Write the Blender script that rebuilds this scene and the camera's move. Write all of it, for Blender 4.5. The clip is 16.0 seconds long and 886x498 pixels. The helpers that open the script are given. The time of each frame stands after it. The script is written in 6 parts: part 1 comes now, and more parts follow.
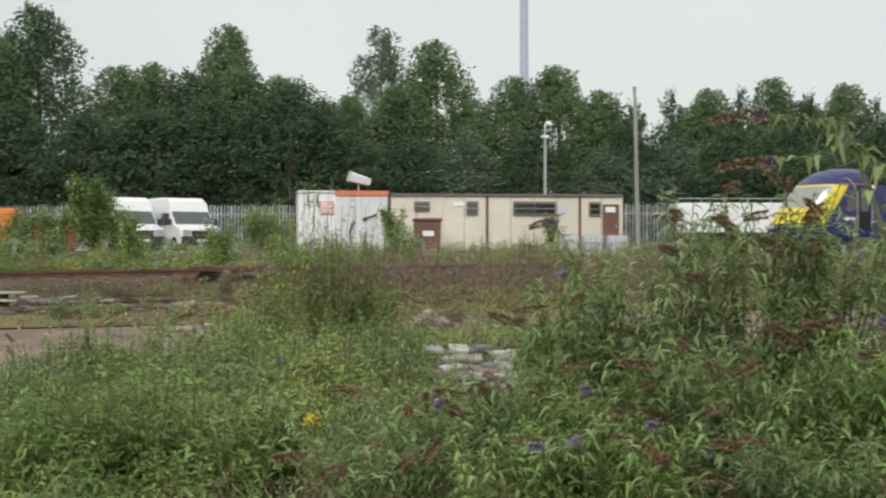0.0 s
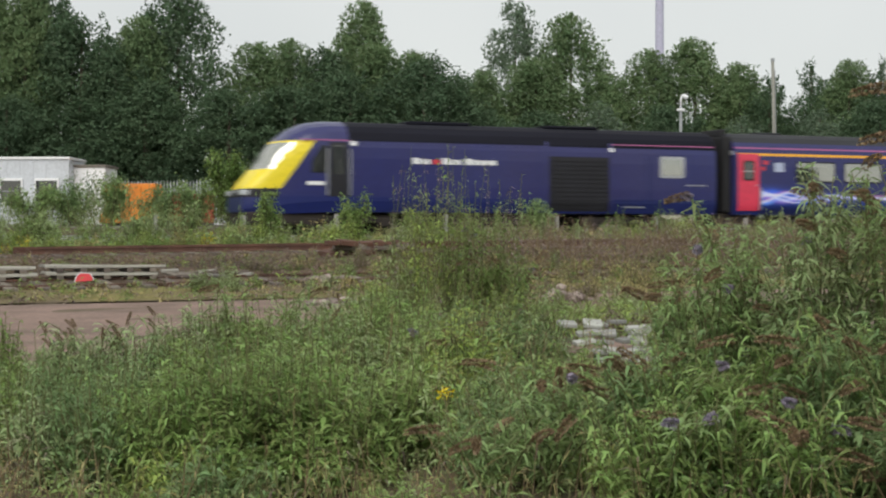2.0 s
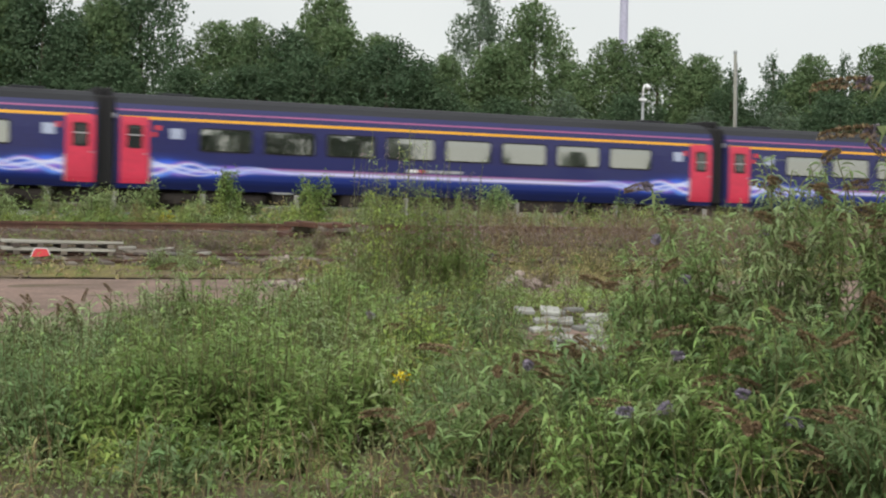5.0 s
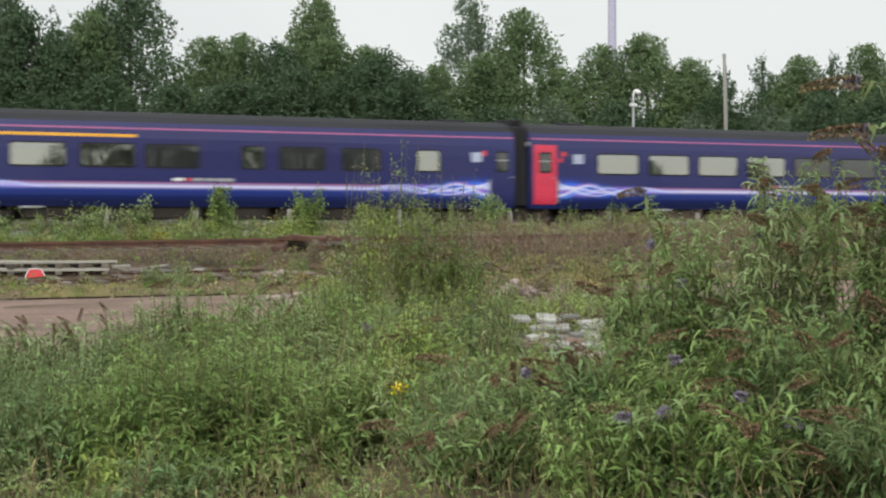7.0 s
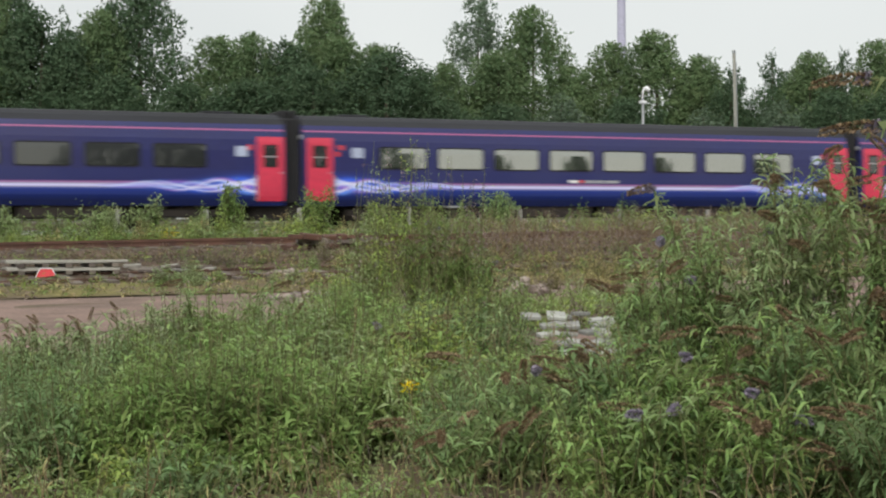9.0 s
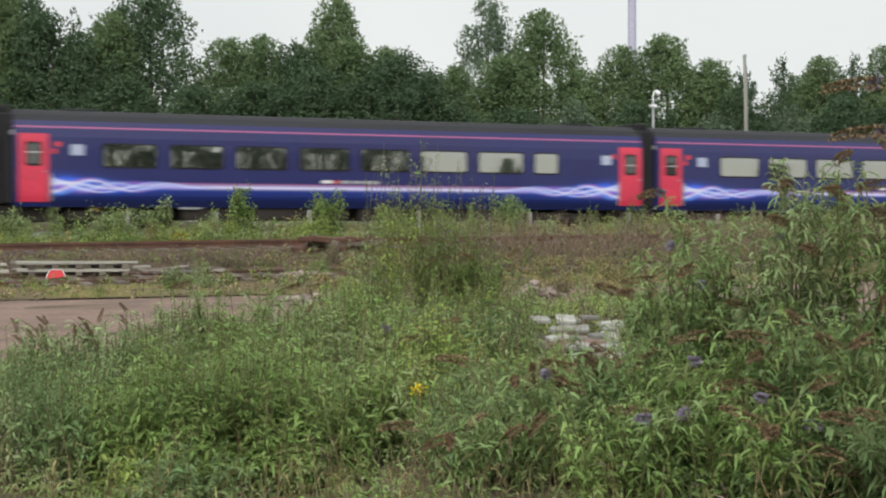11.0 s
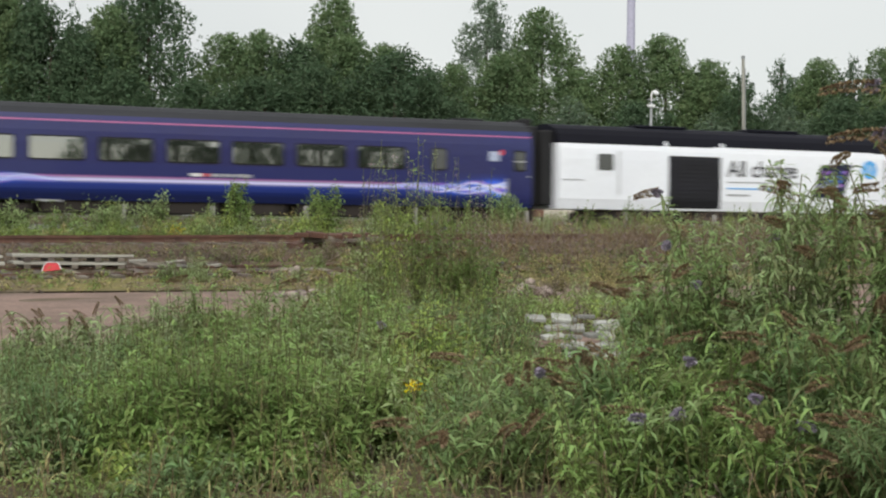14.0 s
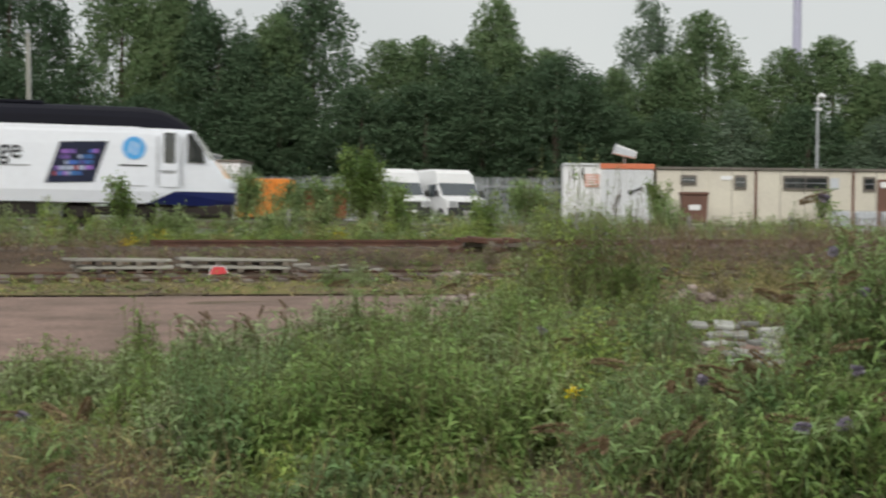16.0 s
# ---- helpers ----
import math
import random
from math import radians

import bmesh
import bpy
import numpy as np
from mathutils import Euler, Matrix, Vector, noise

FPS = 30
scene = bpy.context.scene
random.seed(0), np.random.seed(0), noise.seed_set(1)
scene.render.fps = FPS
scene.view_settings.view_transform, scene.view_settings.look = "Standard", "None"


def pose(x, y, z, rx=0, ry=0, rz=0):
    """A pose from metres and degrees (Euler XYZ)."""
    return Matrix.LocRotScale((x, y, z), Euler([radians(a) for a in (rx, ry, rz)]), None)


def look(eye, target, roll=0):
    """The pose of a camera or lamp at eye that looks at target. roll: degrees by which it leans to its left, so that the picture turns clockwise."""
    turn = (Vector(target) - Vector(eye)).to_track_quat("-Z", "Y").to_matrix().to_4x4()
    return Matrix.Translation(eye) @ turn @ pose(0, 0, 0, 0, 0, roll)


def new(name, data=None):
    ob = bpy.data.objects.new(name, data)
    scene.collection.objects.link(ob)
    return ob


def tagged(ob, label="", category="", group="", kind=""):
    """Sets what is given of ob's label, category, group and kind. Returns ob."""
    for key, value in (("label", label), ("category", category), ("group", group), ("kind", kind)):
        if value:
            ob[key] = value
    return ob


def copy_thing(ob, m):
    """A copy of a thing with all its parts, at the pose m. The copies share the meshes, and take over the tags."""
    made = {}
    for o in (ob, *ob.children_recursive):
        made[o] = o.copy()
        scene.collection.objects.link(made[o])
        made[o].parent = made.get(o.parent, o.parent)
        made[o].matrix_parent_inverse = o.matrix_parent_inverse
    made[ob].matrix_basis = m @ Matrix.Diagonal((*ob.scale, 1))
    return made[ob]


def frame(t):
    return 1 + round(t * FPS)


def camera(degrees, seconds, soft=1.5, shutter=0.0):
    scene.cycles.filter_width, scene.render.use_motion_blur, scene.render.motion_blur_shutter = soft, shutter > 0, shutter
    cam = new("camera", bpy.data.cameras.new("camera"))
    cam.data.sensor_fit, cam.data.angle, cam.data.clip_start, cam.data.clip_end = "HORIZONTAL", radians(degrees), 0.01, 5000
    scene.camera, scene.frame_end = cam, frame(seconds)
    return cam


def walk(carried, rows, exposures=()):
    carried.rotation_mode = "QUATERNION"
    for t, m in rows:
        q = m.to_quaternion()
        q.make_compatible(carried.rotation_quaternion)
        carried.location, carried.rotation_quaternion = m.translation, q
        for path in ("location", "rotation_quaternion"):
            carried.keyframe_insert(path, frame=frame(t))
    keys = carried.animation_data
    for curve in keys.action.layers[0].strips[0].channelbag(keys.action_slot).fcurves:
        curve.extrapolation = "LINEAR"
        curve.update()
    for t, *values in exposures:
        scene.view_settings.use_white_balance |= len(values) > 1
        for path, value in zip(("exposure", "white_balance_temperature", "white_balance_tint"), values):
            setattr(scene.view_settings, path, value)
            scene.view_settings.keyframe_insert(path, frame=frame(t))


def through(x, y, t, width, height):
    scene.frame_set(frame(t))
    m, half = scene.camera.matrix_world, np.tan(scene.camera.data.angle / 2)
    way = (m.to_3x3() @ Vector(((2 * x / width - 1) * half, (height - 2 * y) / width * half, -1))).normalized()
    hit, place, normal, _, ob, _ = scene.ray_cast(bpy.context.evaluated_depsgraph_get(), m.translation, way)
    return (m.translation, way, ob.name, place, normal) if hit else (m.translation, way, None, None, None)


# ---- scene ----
# camera: hand-held on the spot, panning with the train; heading right of +y, pitch, roll
EYE = (0.0, 0.0, 1.6)
cam = camera(32.0, 16.0, soft=2.2, shutter=0.5)
PAN = [
    (0.0, 27.000, 0.600, -0.100),
    (0.5, 25.334, 0.219, -0.316),
    (1.0, 24.562, -0.003, -0.378),
    (1.5, 22.895, -0.143, -0.335),
    (2.0, 22.042, -0.343, -0.031),
    (2.5, 22.199, -0.293, -0.001),
    (3.0, 22.099, -0.300, 0.284),
    (3.5, 22.695, -0.463, 0.658),
    (4.0, 23.216, -0.671, 0.918),
    (6.5, 23.606, -1.009, 1.534),
    (7.0, 23.763, -0.531, -0.128),
    (7.5, 23.476, -0.283, -0.516),
    (8.0, 23.505, -0.234, -0.650),
    (8.5, 23.466, -0.609, -0.428),
    (11.0, 23.039, -0.493, -0.092),
    (11.5, 22.808, -0.256, 0.026),
    (12.0, 22.958, -0.382, 0.224),
    (12.5, 23.364, -0.346, 0.330),
    (13.0, 23.524, -0.444, 0.468),
    (13.5, 23.120, -0.553, 0.395),
    (14.0, 23.177, -0.586, 0.598),
    (14.5, 23.039, -0.666, 0.658),
    (15.0, 22.812, -0.739, 0.566),
    (15.5, 22.122, -0.717, 0.613),
    (15.7, 19.900, -0.615, 0.660),
    (16.0, 17.227, -0.467, 0.735),
]
walk(cam, [(t, pose(*EYE, 0, 0, -h) @ pose(0, 0, 0, 90 + p) @ pose(0, 0, 0, 0, 0, r)) for t, h, p, r in PAN], exposures=[(0.0, 0.34), (1.5, 0.30), (3.5, 0.39), (6.5, 0.46), (7.5, 0.48), (8.5, 0.40), (11.0, 0.46), (13.0, 0.41), (14.5, 0.36), (15.5, 0.19), (16.0, 0.17)])

# overcast daylight: thin blue sky behind a bright cloud sheet, weak wide sun
world = bpy.data.worlds.new("world")
scene.world = world
world.use_nodes = True
wn, wl = world.node_tree.nodes, world.node_tree.links
sky = wn.new("ShaderNodeTexSky")
sky.sky_type, sky.sun_disc = "NISHITA", False
sky.sun_elevation, sky.sun_rotation = radians(42), radians(215)
skymul = wn.new("ShaderNodeMixRGB")
skymul.blend_type = "MULTIPLY"
skymul.inputs[0].default_value = 1.0
skymul.inputs[2].default_value = (0.09, 0.09, 0.09, 1)
cloudn = wn.new("ShaderNodeTexNoise")
cloudn.inputs["Scale"].default_value = 2.2
cloudn.inputs["Detail"].default_value = 4
cramp = wn.new("ShaderNodeValToRGB")
cramp.color_ramp.elements[0].position, cramp.color_ramp.elements[0].color = 0.3, (0.562, 0.578, 0.568, 1)
cramp.color_ramp.elements[1].position, cramp.color_ramp.elements[1].color = 0.75, (0.692, 0.700, 0.672, 1)
skymix = wn.new("ShaderNodeMixRGB")
skymix.inputs[0].default_value = 0.9
wl.new(sky.outputs[0], skymul.inputs[1])
wl.new(skymul.outputs[0], skymix.inputs[1])
wl.new(cloudn.outputs[0], cramp.inputs[0])
wl.new(cramp.outputs[0], skymix.inputs[2])
wl.new(skymix.outputs[0], wn["Background"].inputs[0])
wn["Background"].inputs[1].default_value = 1.0
sun_data = bpy.data.lights.new("sun", "SUN")
sun_data.energy, sun_data.angle, sun_data.color = 2.0, radians(50), (1.0, 0.96, 0.9)
sun = new("sun", sun_data)
SUN_EL, SUN_AZ = radians(42), radians(215)
sun.matrix_basis = look((0, 0, 0), (-math.sin(SUN_AZ) * math.cos(SUN_EL), -math.cos(SUN_AZ) * math.cos(SUN_EL), -math.sin(SUN_EL)))
sun.location = (-30, -30, 40)


# ---------------------------------------------------------------- materials
def material(name, colour, rough=0.6, metal=0.0, vary=0.25, scale=6.0, bump=0.0, spec=0.5, per="", second=None, stretch=(1, 1, 1), coat=0.0, fine=0.12, spread=0.38):
    """Principled surface; two noises (stains and grain) vary its colour, per adds a change per object or island."""
    m = bpy.data.materials.new(name)
    m.use_nodes = True
    n, l = m.node_tree.nodes, m.node_tree.links
    b = n["Principled BSDF"]
    b.inputs["Roughness"].default_value = rough
    b.inputs["Metallic"].default_value = metal
    b.inputs["Specular IOR Level"].default_value = spec
    b.inputs["Coat Weight"].default_value = coat
    b.inputs["Coat Roughness"].default_value = 0.08
    tc = n.new("ShaderNodeTexCoord")
    mp = n.new("ShaderNodeMapping")
    mp.inputs["Scale"].default_value = stretch
    l.new(tc.outputs["Object"], mp.inputs["Vector"])
    big, small = n.new("ShaderNodeTexNoise"), n.new("ShaderNodeTexNoise")
    big.inputs["Scale"].default_value, small.inputs["Scale"].default_value = scale * 0.15, scale * 3
    big.inputs["Detail"].default_value, small.inputs["Detail"].default_value = 5, 3
    l.new(mp.outputs[0], big.inputs["Vector"])
    l.new(mp.outputs[0], small.inputs["Vector"])
    r = n.new("ShaderNodeValToRGB")
    other = second or tuple(c * (1 - vary) for c in colour)
    r.color_ramp.elements[0].position, r.color_ramp.elements[0].color = 0.35, (*other, 1)
    r.color_ramp.elements[1].position, r.color_ramp.elements[1].color = 0.65, (*colour, 1)
    l.new(big.outputs[0], r.inputs[0])
    hsv = n.new("ShaderNodeHueSaturation")
    rng = n.new("ShaderNodeMapRange")
    rng.inputs["To Min"].default_value, rng.inputs["To Max"].default_value = 1 - fine * 2, 1 + fine * 2
    l.new(small.outputs[0], rng.inputs["Value"])
    value = rng.outputs[0]
    if per:
        if per == "island":
            src = n.new("ShaderNodeNewGeometry").outputs["Random Per Island"]
        else:
            src = n.new("ShaderNodeObjectInfo").outputs["Random"]
        r2 = n.new("ShaderNodeMapRange")
        r2.inputs["To Min"].default_value, r2.inputs["To Max"].default_value = 1 - spread, 1 + spread
        l.new(src, r2.inputs["Value"])
        mul = n.new("ShaderNodeMath")
        mul.operation = "MULTIPLY"
        l.new(value, mul.inputs[0])
        l.new(r2.outputs[0], mul.inputs[1])
        value = mul.outputs[0]
        r3 = n.new("ShaderNodeMapRange")
        r3.inputs["To Min"].default_value, r3.inputs["To Max"].default_value = 0.475, 0.515
        l.new(src, r3.inputs["Value"])
        l.new(r3.outputs[0], hsv.inputs["Hue"])
    l.new(value, hsv.inputs["Value"])
    l.new(r.outputs[0], hsv.inputs["Color"])
    l.new(hsv.outputs[0], b.inputs["Base Color"])
    if bump:
        bp = n.new("ShaderNodeBump")
        bp.inputs["Strength"].default_value = bump
        bp.inputs["Distance"].default_value = 0.02
        l.new(small.outputs[0], bp.inputs["Height"])
        l.new(bp.outputs[0], b.inputs["Normal"])
    return m


def foliage(name, colour, second, through=0.35, scale=1.2, rough=0.55, spread=0.45):
    """Leaf: diffuse with some light let through, each leaf a little different."""
    m = material(name, colour, rough=rough, second=second, scale=scale, per="island", spec=0.18, spread=spread)
    n, l = m.node_tree.nodes, m.node_tree.links
    b, out = n["Principled BSDF"], n["Material Output"]
    tr, mix = n.new("ShaderNodeBsdfTranslucent"), n.new("ShaderNodeMixShader")
    mix.inputs[0].default_value = through
    l.new(b.inputs["Base Color"].links[0].from_socket, tr.inputs["Color"])
    l.new(b.outputs[0], mix.inputs[1])
    l.new(tr.outputs[0], mix.inputs[2])
    l.new(mix.outputs[0], out.inputs["Surface"])
    return m


def glazing(name, colour, share, rough=0.03):
    """Tinted reflective glass with something dark behind it."""
    m = bpy.data.materials.new(name)
    m.use_nodes = True
    n, l = m.node_tree.nodes, m.node_tree.links
    b = n["Principled BSDF"]
    b.inputs["Base Color"].default_value = (*colour, 1)
    b.inputs["Roughness"].default_value = 0.25
    g, mix = n.new("ShaderNodeBsdfGlossy"), n.new("ShaderNodeMixShader")
    g.inputs["Roughness"].default_value = rough
    g.inputs["Color"].default_value = (0.95, 0.95, 0.86, 1)
    mix.inputs[0].default_value = share
    l.new(b.outputs[0], mix.inputs[1])
    l.new(g.outputs[0], mix.inputs[2])
    l.new(mix.outputs[0], n["Material Output"].inputs["Surface"])
    return m


def livery_print():
    """Printed side band of a coach: crossing soft ribbons by each door run out into one long pale line."""
    m = bpy.data.materials.new("ribbon_livery")
    m.use_nodes = True
    n, l = m.node_tree.nodes, m.node_tree.links
    b = n["Principled BSDF"]
    b.inputs["Roughness"].default_value = 0.36
    b.inputs["Coat Weight"].default_value = 0.2

    def put(socket, value):
        if isinstance(value, (int, float)):
            socket.default_value = value
        else:
            l.new(value, socket)

    def calc(op, a, c=0.0, clamp=False):
        node = n.new("ShaderNodeMath")
        node.operation, node.use_clamp = op, clamp
        put(node.inputs[0], a)
        put(node.inputs[1], c)
        return node.outputs[0]

    def over(under, colour, share):
        node = n.new("ShaderNodeMixRGB")
        put(node.inputs[0], share)
        for k, c in ((1, under), (2, colour)):
            if isinstance(c, tuple):
                node.inputs[k].default_value = (*c, 1)
            else:
                l.new(c, node.inputs[k])
        return node.outputs[0]

    def bell(centre, width):
        q = calc("DIVIDE", calc("SUBTRACT", z, centre), width)
        return calc("EXPONENT", calc("MULTIPLY", calc("MULTIPLY", q, q), -1.0))
    sep = n.new("ShaderNodeSeparateXYZ")
    l.new(n.new("ShaderNodeTexCoord").outputs["Object"], sep.inputs[0])
    x, z = sep.outputs[0], sep.outputs[2]
    a = calc("MINIMUM", calc("ABSOLUTE", calc("SUBTRACT", x, 0.95)), calc("ABSOLUTE", calc("SUBTRACT", x, 21.27)))
    fade = calc("SUBTRACT", 1.0, calc("DIVIDE", a, 5.4), True)
    soft = calc("POWER", fade, 0.6)
    low = calc("DIVIDE", calc("SUBTRACT", z, 0.95), 0.45, True)
    colour = over((0.006, 0.011, 0.070), (0.014, 0.038, 0.270), low)
    colour = over(colour, (0.0195, 0.0235, 0.1180), calc("DIVIDE", calc("SUBTRACT", z, 1.40), 0.14, True))
    line = calc("DIVIDE", calc("SUBTRACT", a, 1.8), 2.0, True)
    colour = over(colour, (0.40, 0.14, 0.36), calc("MULTIPLY", calc("MULTIPLY", bell(1.53, 0.035), line), 0.8))
    colour = over(colour, (0.66, 0.64, 0.92), calc("MULTIPLY", bell(1.435, 0.062), line))
    for tone, amp, width, freq, phase, share in (
            ((0.035, 0.10, 0.72), 0.06, 0.27, 1.5, 0.4, 0.75), ((0.05, 0.15, 0.85), 0.20, 0.11, 2.3, 0.2, 0.9), ((0.30, 0.16, 0.70), 0.17, 0.085, 1.9, 2.6, 0.85),
            ((0.14, 0.32, 0.95), 0.23, 0.065, 2.7, 3.9, 0.9), ((0.46, 0.22, 0.66), 0.25, 0.040, 2.1, 5.2, 0.8), ((0.42, 0.55, 1.0), 0.13, 0.060, 3.2, 1.1, 0.9),
            ((0.80, 0.82, 1.0), 0.20, 0.026, 2.5, 4.6, 0.9), ((0.74, 0.76, 1.0), 0.24, 0.020, 1.7, 1.9, 0.8), ((0.85, 0.85, 1.0), 0.10, 0.045, 2.2, 0.3, 0.75)):
        wave = calc("SINE", calc("ADD", calc("MULTIPLY", a, freq), phase))
        centre = calc("ADD", 1.44, calc("MULTIPLY", calc("MULTIPLY", wave, amp), soft))
        wide = calc("ADD", 0.012, calc("MULTIPLY", fade, width))
        colour = over(colour, tone, calc("MULTIPLY", calc("MULTIPLY", bell(centre, wide), soft), share))
    l.new(colour, b.inputs["Base Color"])
    return m


M = {}
M["livery"] = livery_print()
M["indigo"] = material("indigo_paint", (0.0190, 0.0235, 0.1180), 0.34, vary=0.2, scale=2.5, coat=0.2, second=(0.023, 0.023, 0.103))
M["deep_blue"] = material("deep_blue_paint", (0.009, 0.017, 0.115), 0.38, vary=0.25, scale=2.5, coat=0.2)
M["train_roof"] = material("sooty_roof", (0.034, 0.036, 0.042), 0.8, spec=0.3, vary=0.3, scale=3, stretch=(0.3, 3, 3), bump=0.1)
M["roof_black"] = material("black_roof", (0.0100, 0.0105, 0.0185), 0.7, vary=0.4, scale=3, stretch=(0.3, 3, 3), spec=0.15)
M["under"] = material("brake_dust", (0.030, 0.024, 0.020), 0.9, vary=0.4, scale=8, bump=0.2)
M["rubber"] = material("black_rubber", (0.012, 0.012, 0.014), 0.8, vary=0.3)
M["pink_red"] = material("coral_red_door", (0.66, 0.045, 0.095), 0.4, vary=0.12, scale=3, coat=0.2)
M["pink_line"] = material("pink_line", (0.34, 0.10, 0.235), 0.45, vary=0.1)
M["yellow_line"] = material("yellow_line", (0.80, 0.40, 0.03), 0.45, vary=0.1)
M["pale_sticker"] = material("pale_blue_sticker", (0.42, 0.47, 0.62), 0.45, vary=0.1)
M["lamp_glass"] = material("pale_lamp_glass", (0.52, 0.55, 0.58), 0.2, vary=0.3, scale=9)
M["yellow"] = material("warning_yellow", (0.82, 0.66, 0.02), 0.4, vary=0.12, scale=3, coat=0.2)
M["train_white"] = material("white_vinyl", (0.87, 0.90, 0.96), 0.4, vary=0.06, scale=2, second=(0.83, 0.86, 0.93), fine=0.03)
M["white"] = material("white_paint", (0.80, 0.81, 0.82), 0.4, vary=0.1, scale=3, fine=0.04)
M["peach"] = material("peach_edge", (0.80, 0.50, 0.22), 0.45, vary=0.1)
M["glass"] = glazing("coach_glass", (0.012, 0.014, 0.013), 0.44)
M["dark_glass"] = glazing("dark_glass", (0.018, 0.020, 0.022), 0.10)
M["screen_glass"] = glazing("windscreen_glass", (0.03, 0.032, 0.035), 0.5, 0.22)
M["grille"] = material("dark_grille", (0.010, 0.010, 0.016), 0.6, vary=0.4, scale=10)
M["silver"] = material("brushed_aluminium", (0.55, 0.56, 0.58), 0.4, metal=0.7, vary=0.15)
M["lettering"] = material("black_vinyl", (0.012, 0.012, 0.014), 0.5, vary=0.1)
M["grey_text"] = material("grey_vinyl", (0.35, 0.36, 0.38), 0.5, vary=0.1)
M["logo_blue"] = material("bright_blue_vinyl", (0.10, 0.42, 0.85), 0.45, vary=0.1)
M["logo_red"] = material("red_vinyl", (0.65, 0.05, 0.06), 0.45, vary=0.1)
M["tablet_dark"] = material("dark_printed_panel", (0.012, 0.016, 0.05), 0.35, vary=0.4, scale=6)
M["tile_blue"] = material("printed_blue", (0.06, 0.16, 0.50), 0.4, vary=0.3, per="object")
M["tile_red"] = material("printed_red", (0.45, 0.08, 0.07), 0.4, vary=0.3, per="object")
M["tile_purple"] = material("printed_purple", (0.28, 0.14, 0.50), 0.4, vary=0.3, per="object")
M["soil"] = material("weedy_soil", (0.125, 0.088, 0.056), 0.95, scale=3, second=(0.070, 0.060, 0.034), bump=0.6, fine=0.3)
M["tarmac"] = material("old_pinkish_tarmac", (0.27, 0.190, 0.160), 0.95, scale=5, second=(0.165, 0.122, 0.100), bump=0.6, fine=0.3, spec=0.2)
M["ash"] = material("rusty_ash_bed", (0.120, 0.082, 0.056), 0.97, scale=5, second=(0.060, 0.045, 0.032), bump=0.8, fine=0.4, spec=0.2)
M["moss"] = material("mossy_gravel", (0.190, 0.170, 0.062), 0.97, scale=5, second=(0.135, 0.105, 0.066), bump=0.8, fine=0.4, spec=0.2)
M["rubble"] = material("pale_pinkish_rubble", (0.34, 0.28, 0.25), 0.92, scale=8, vary=0.35, bump=0.5, per="object")
M["yard"] = material("gravel_yard", (0.24, 0.22, 0.19), 0.95, scale=4, vary=0.35, bump=0.5)
M["ballast"] = material("grey_ballast", (0.22, 0.20, 0.18), 0.95, per="island", scale=6, vary=0.4, bump=0.4)
M["rust"] = material("rusted_steel", (0.135, 0.066, 0.044), 0.88, scale=8, second=(0.07, 0.036, 0.028), bump=0.4)
M["sleeper"] = material("weathered_sleeper", (0.17, 0.145, 0.12), 0.9, scale=10, vary=0.4, stretch=(0.4, 3, 3), bump=0.5, per="object")
M["grey_wood"] = material("grey_weathered_board", (0.34, 0.33, 0.29), 0.9, scale=10, vary=0.35, stretch=(0.3, 3, 3), bump=0.4, per="object")
M["concrete"] = material("weathered_concrete", (0.38, 0.37, 0.35), 0.9, scale=8, vary=0.3, bump=0.4)
M["slab"] = material("pale_slab", (0.33, 0.335, 0.31), 0.85, scale=8, vary=0.3, bump=0.4, per="object")
M["cream"] = material("cream_cabin_panel", (0.64, 0.605, 0.51), 0.6, scale=3, second=(0.56, 0.525, 0.45), fine=0.06)
M["brown_trim"] = material("brown_trim", (0.17, 0.085, 0.06), 0.6, vary=0.3, scale=6)
M["fascia"] = material("grey_brown_fascia", (0.16, 0.14, 0.12), 0.7, vary=0.3, scale=6)
M["faded_sign"] = material("faded_orange_sign", (0.72, 0.40, 0.32), 0.6, vary=0.2, scale=6)
M["van_glass"] = glazing("van_glass", (0.035, 0.048, 0.065), 0.10, 0.1)
M["orange"] = material("orange_paint", (0.72, 0.21, 0.10), 0.5, vary=0.2, scale=4)
M["skip_orange"] = material("orange_skip", (0.75, 0.24, 0.02), 0.55, vary=0.25, scale=4)
M["skip_red"] = material("red_barrier", (0.42, 0.045, 0.035), 0.55, vary=0.25, scale=4)
M["white_door"] = material("dull_white_door", (0.64, 0.66, 0.68), 0.5, vary=0.12, scale=4)
M["galv"] = material("galvanised_steel", (0.42, 0.44, 0.46), 0.5, metal=0.35, vary=0.25, scale=8, per="object")
M["wood_pole"] = material("creosoted_pole", (0.36, 0.36, 0.32), 0.85, scale=8, vary=0.3, stretch=(3, 3, 0.3))
M["mast"] = material("lilac_grey_mast", (0.42, 0.42, 0.54), 0.6, vary=0.1, scale=1)
M["grey_cabin"] = material("pale_grey_cladding", (0.55, 0.58, 0.62), 0.6, vary=0.12, scale=3)
M["plastic_dark"] = material("dark_plastic", (0.03, 0.03, 0.033), 0.6, vary=0.2)
M["bark"] = material("bark", (0.12, 0.095, 0.07), 0.95, scale=8, vary=0.4, stretch=(2, 2, 0.4), bump=0.6)
M["stem"] = material("green_brown_stem", (0.16, 0.17, 0.07), 0.8, vary=0.3, scale=8)
M["dry"] = material("dry_stem", (0.24, 0.18, 0.10), 0.9, vary=0.3, scale=8, per="island")
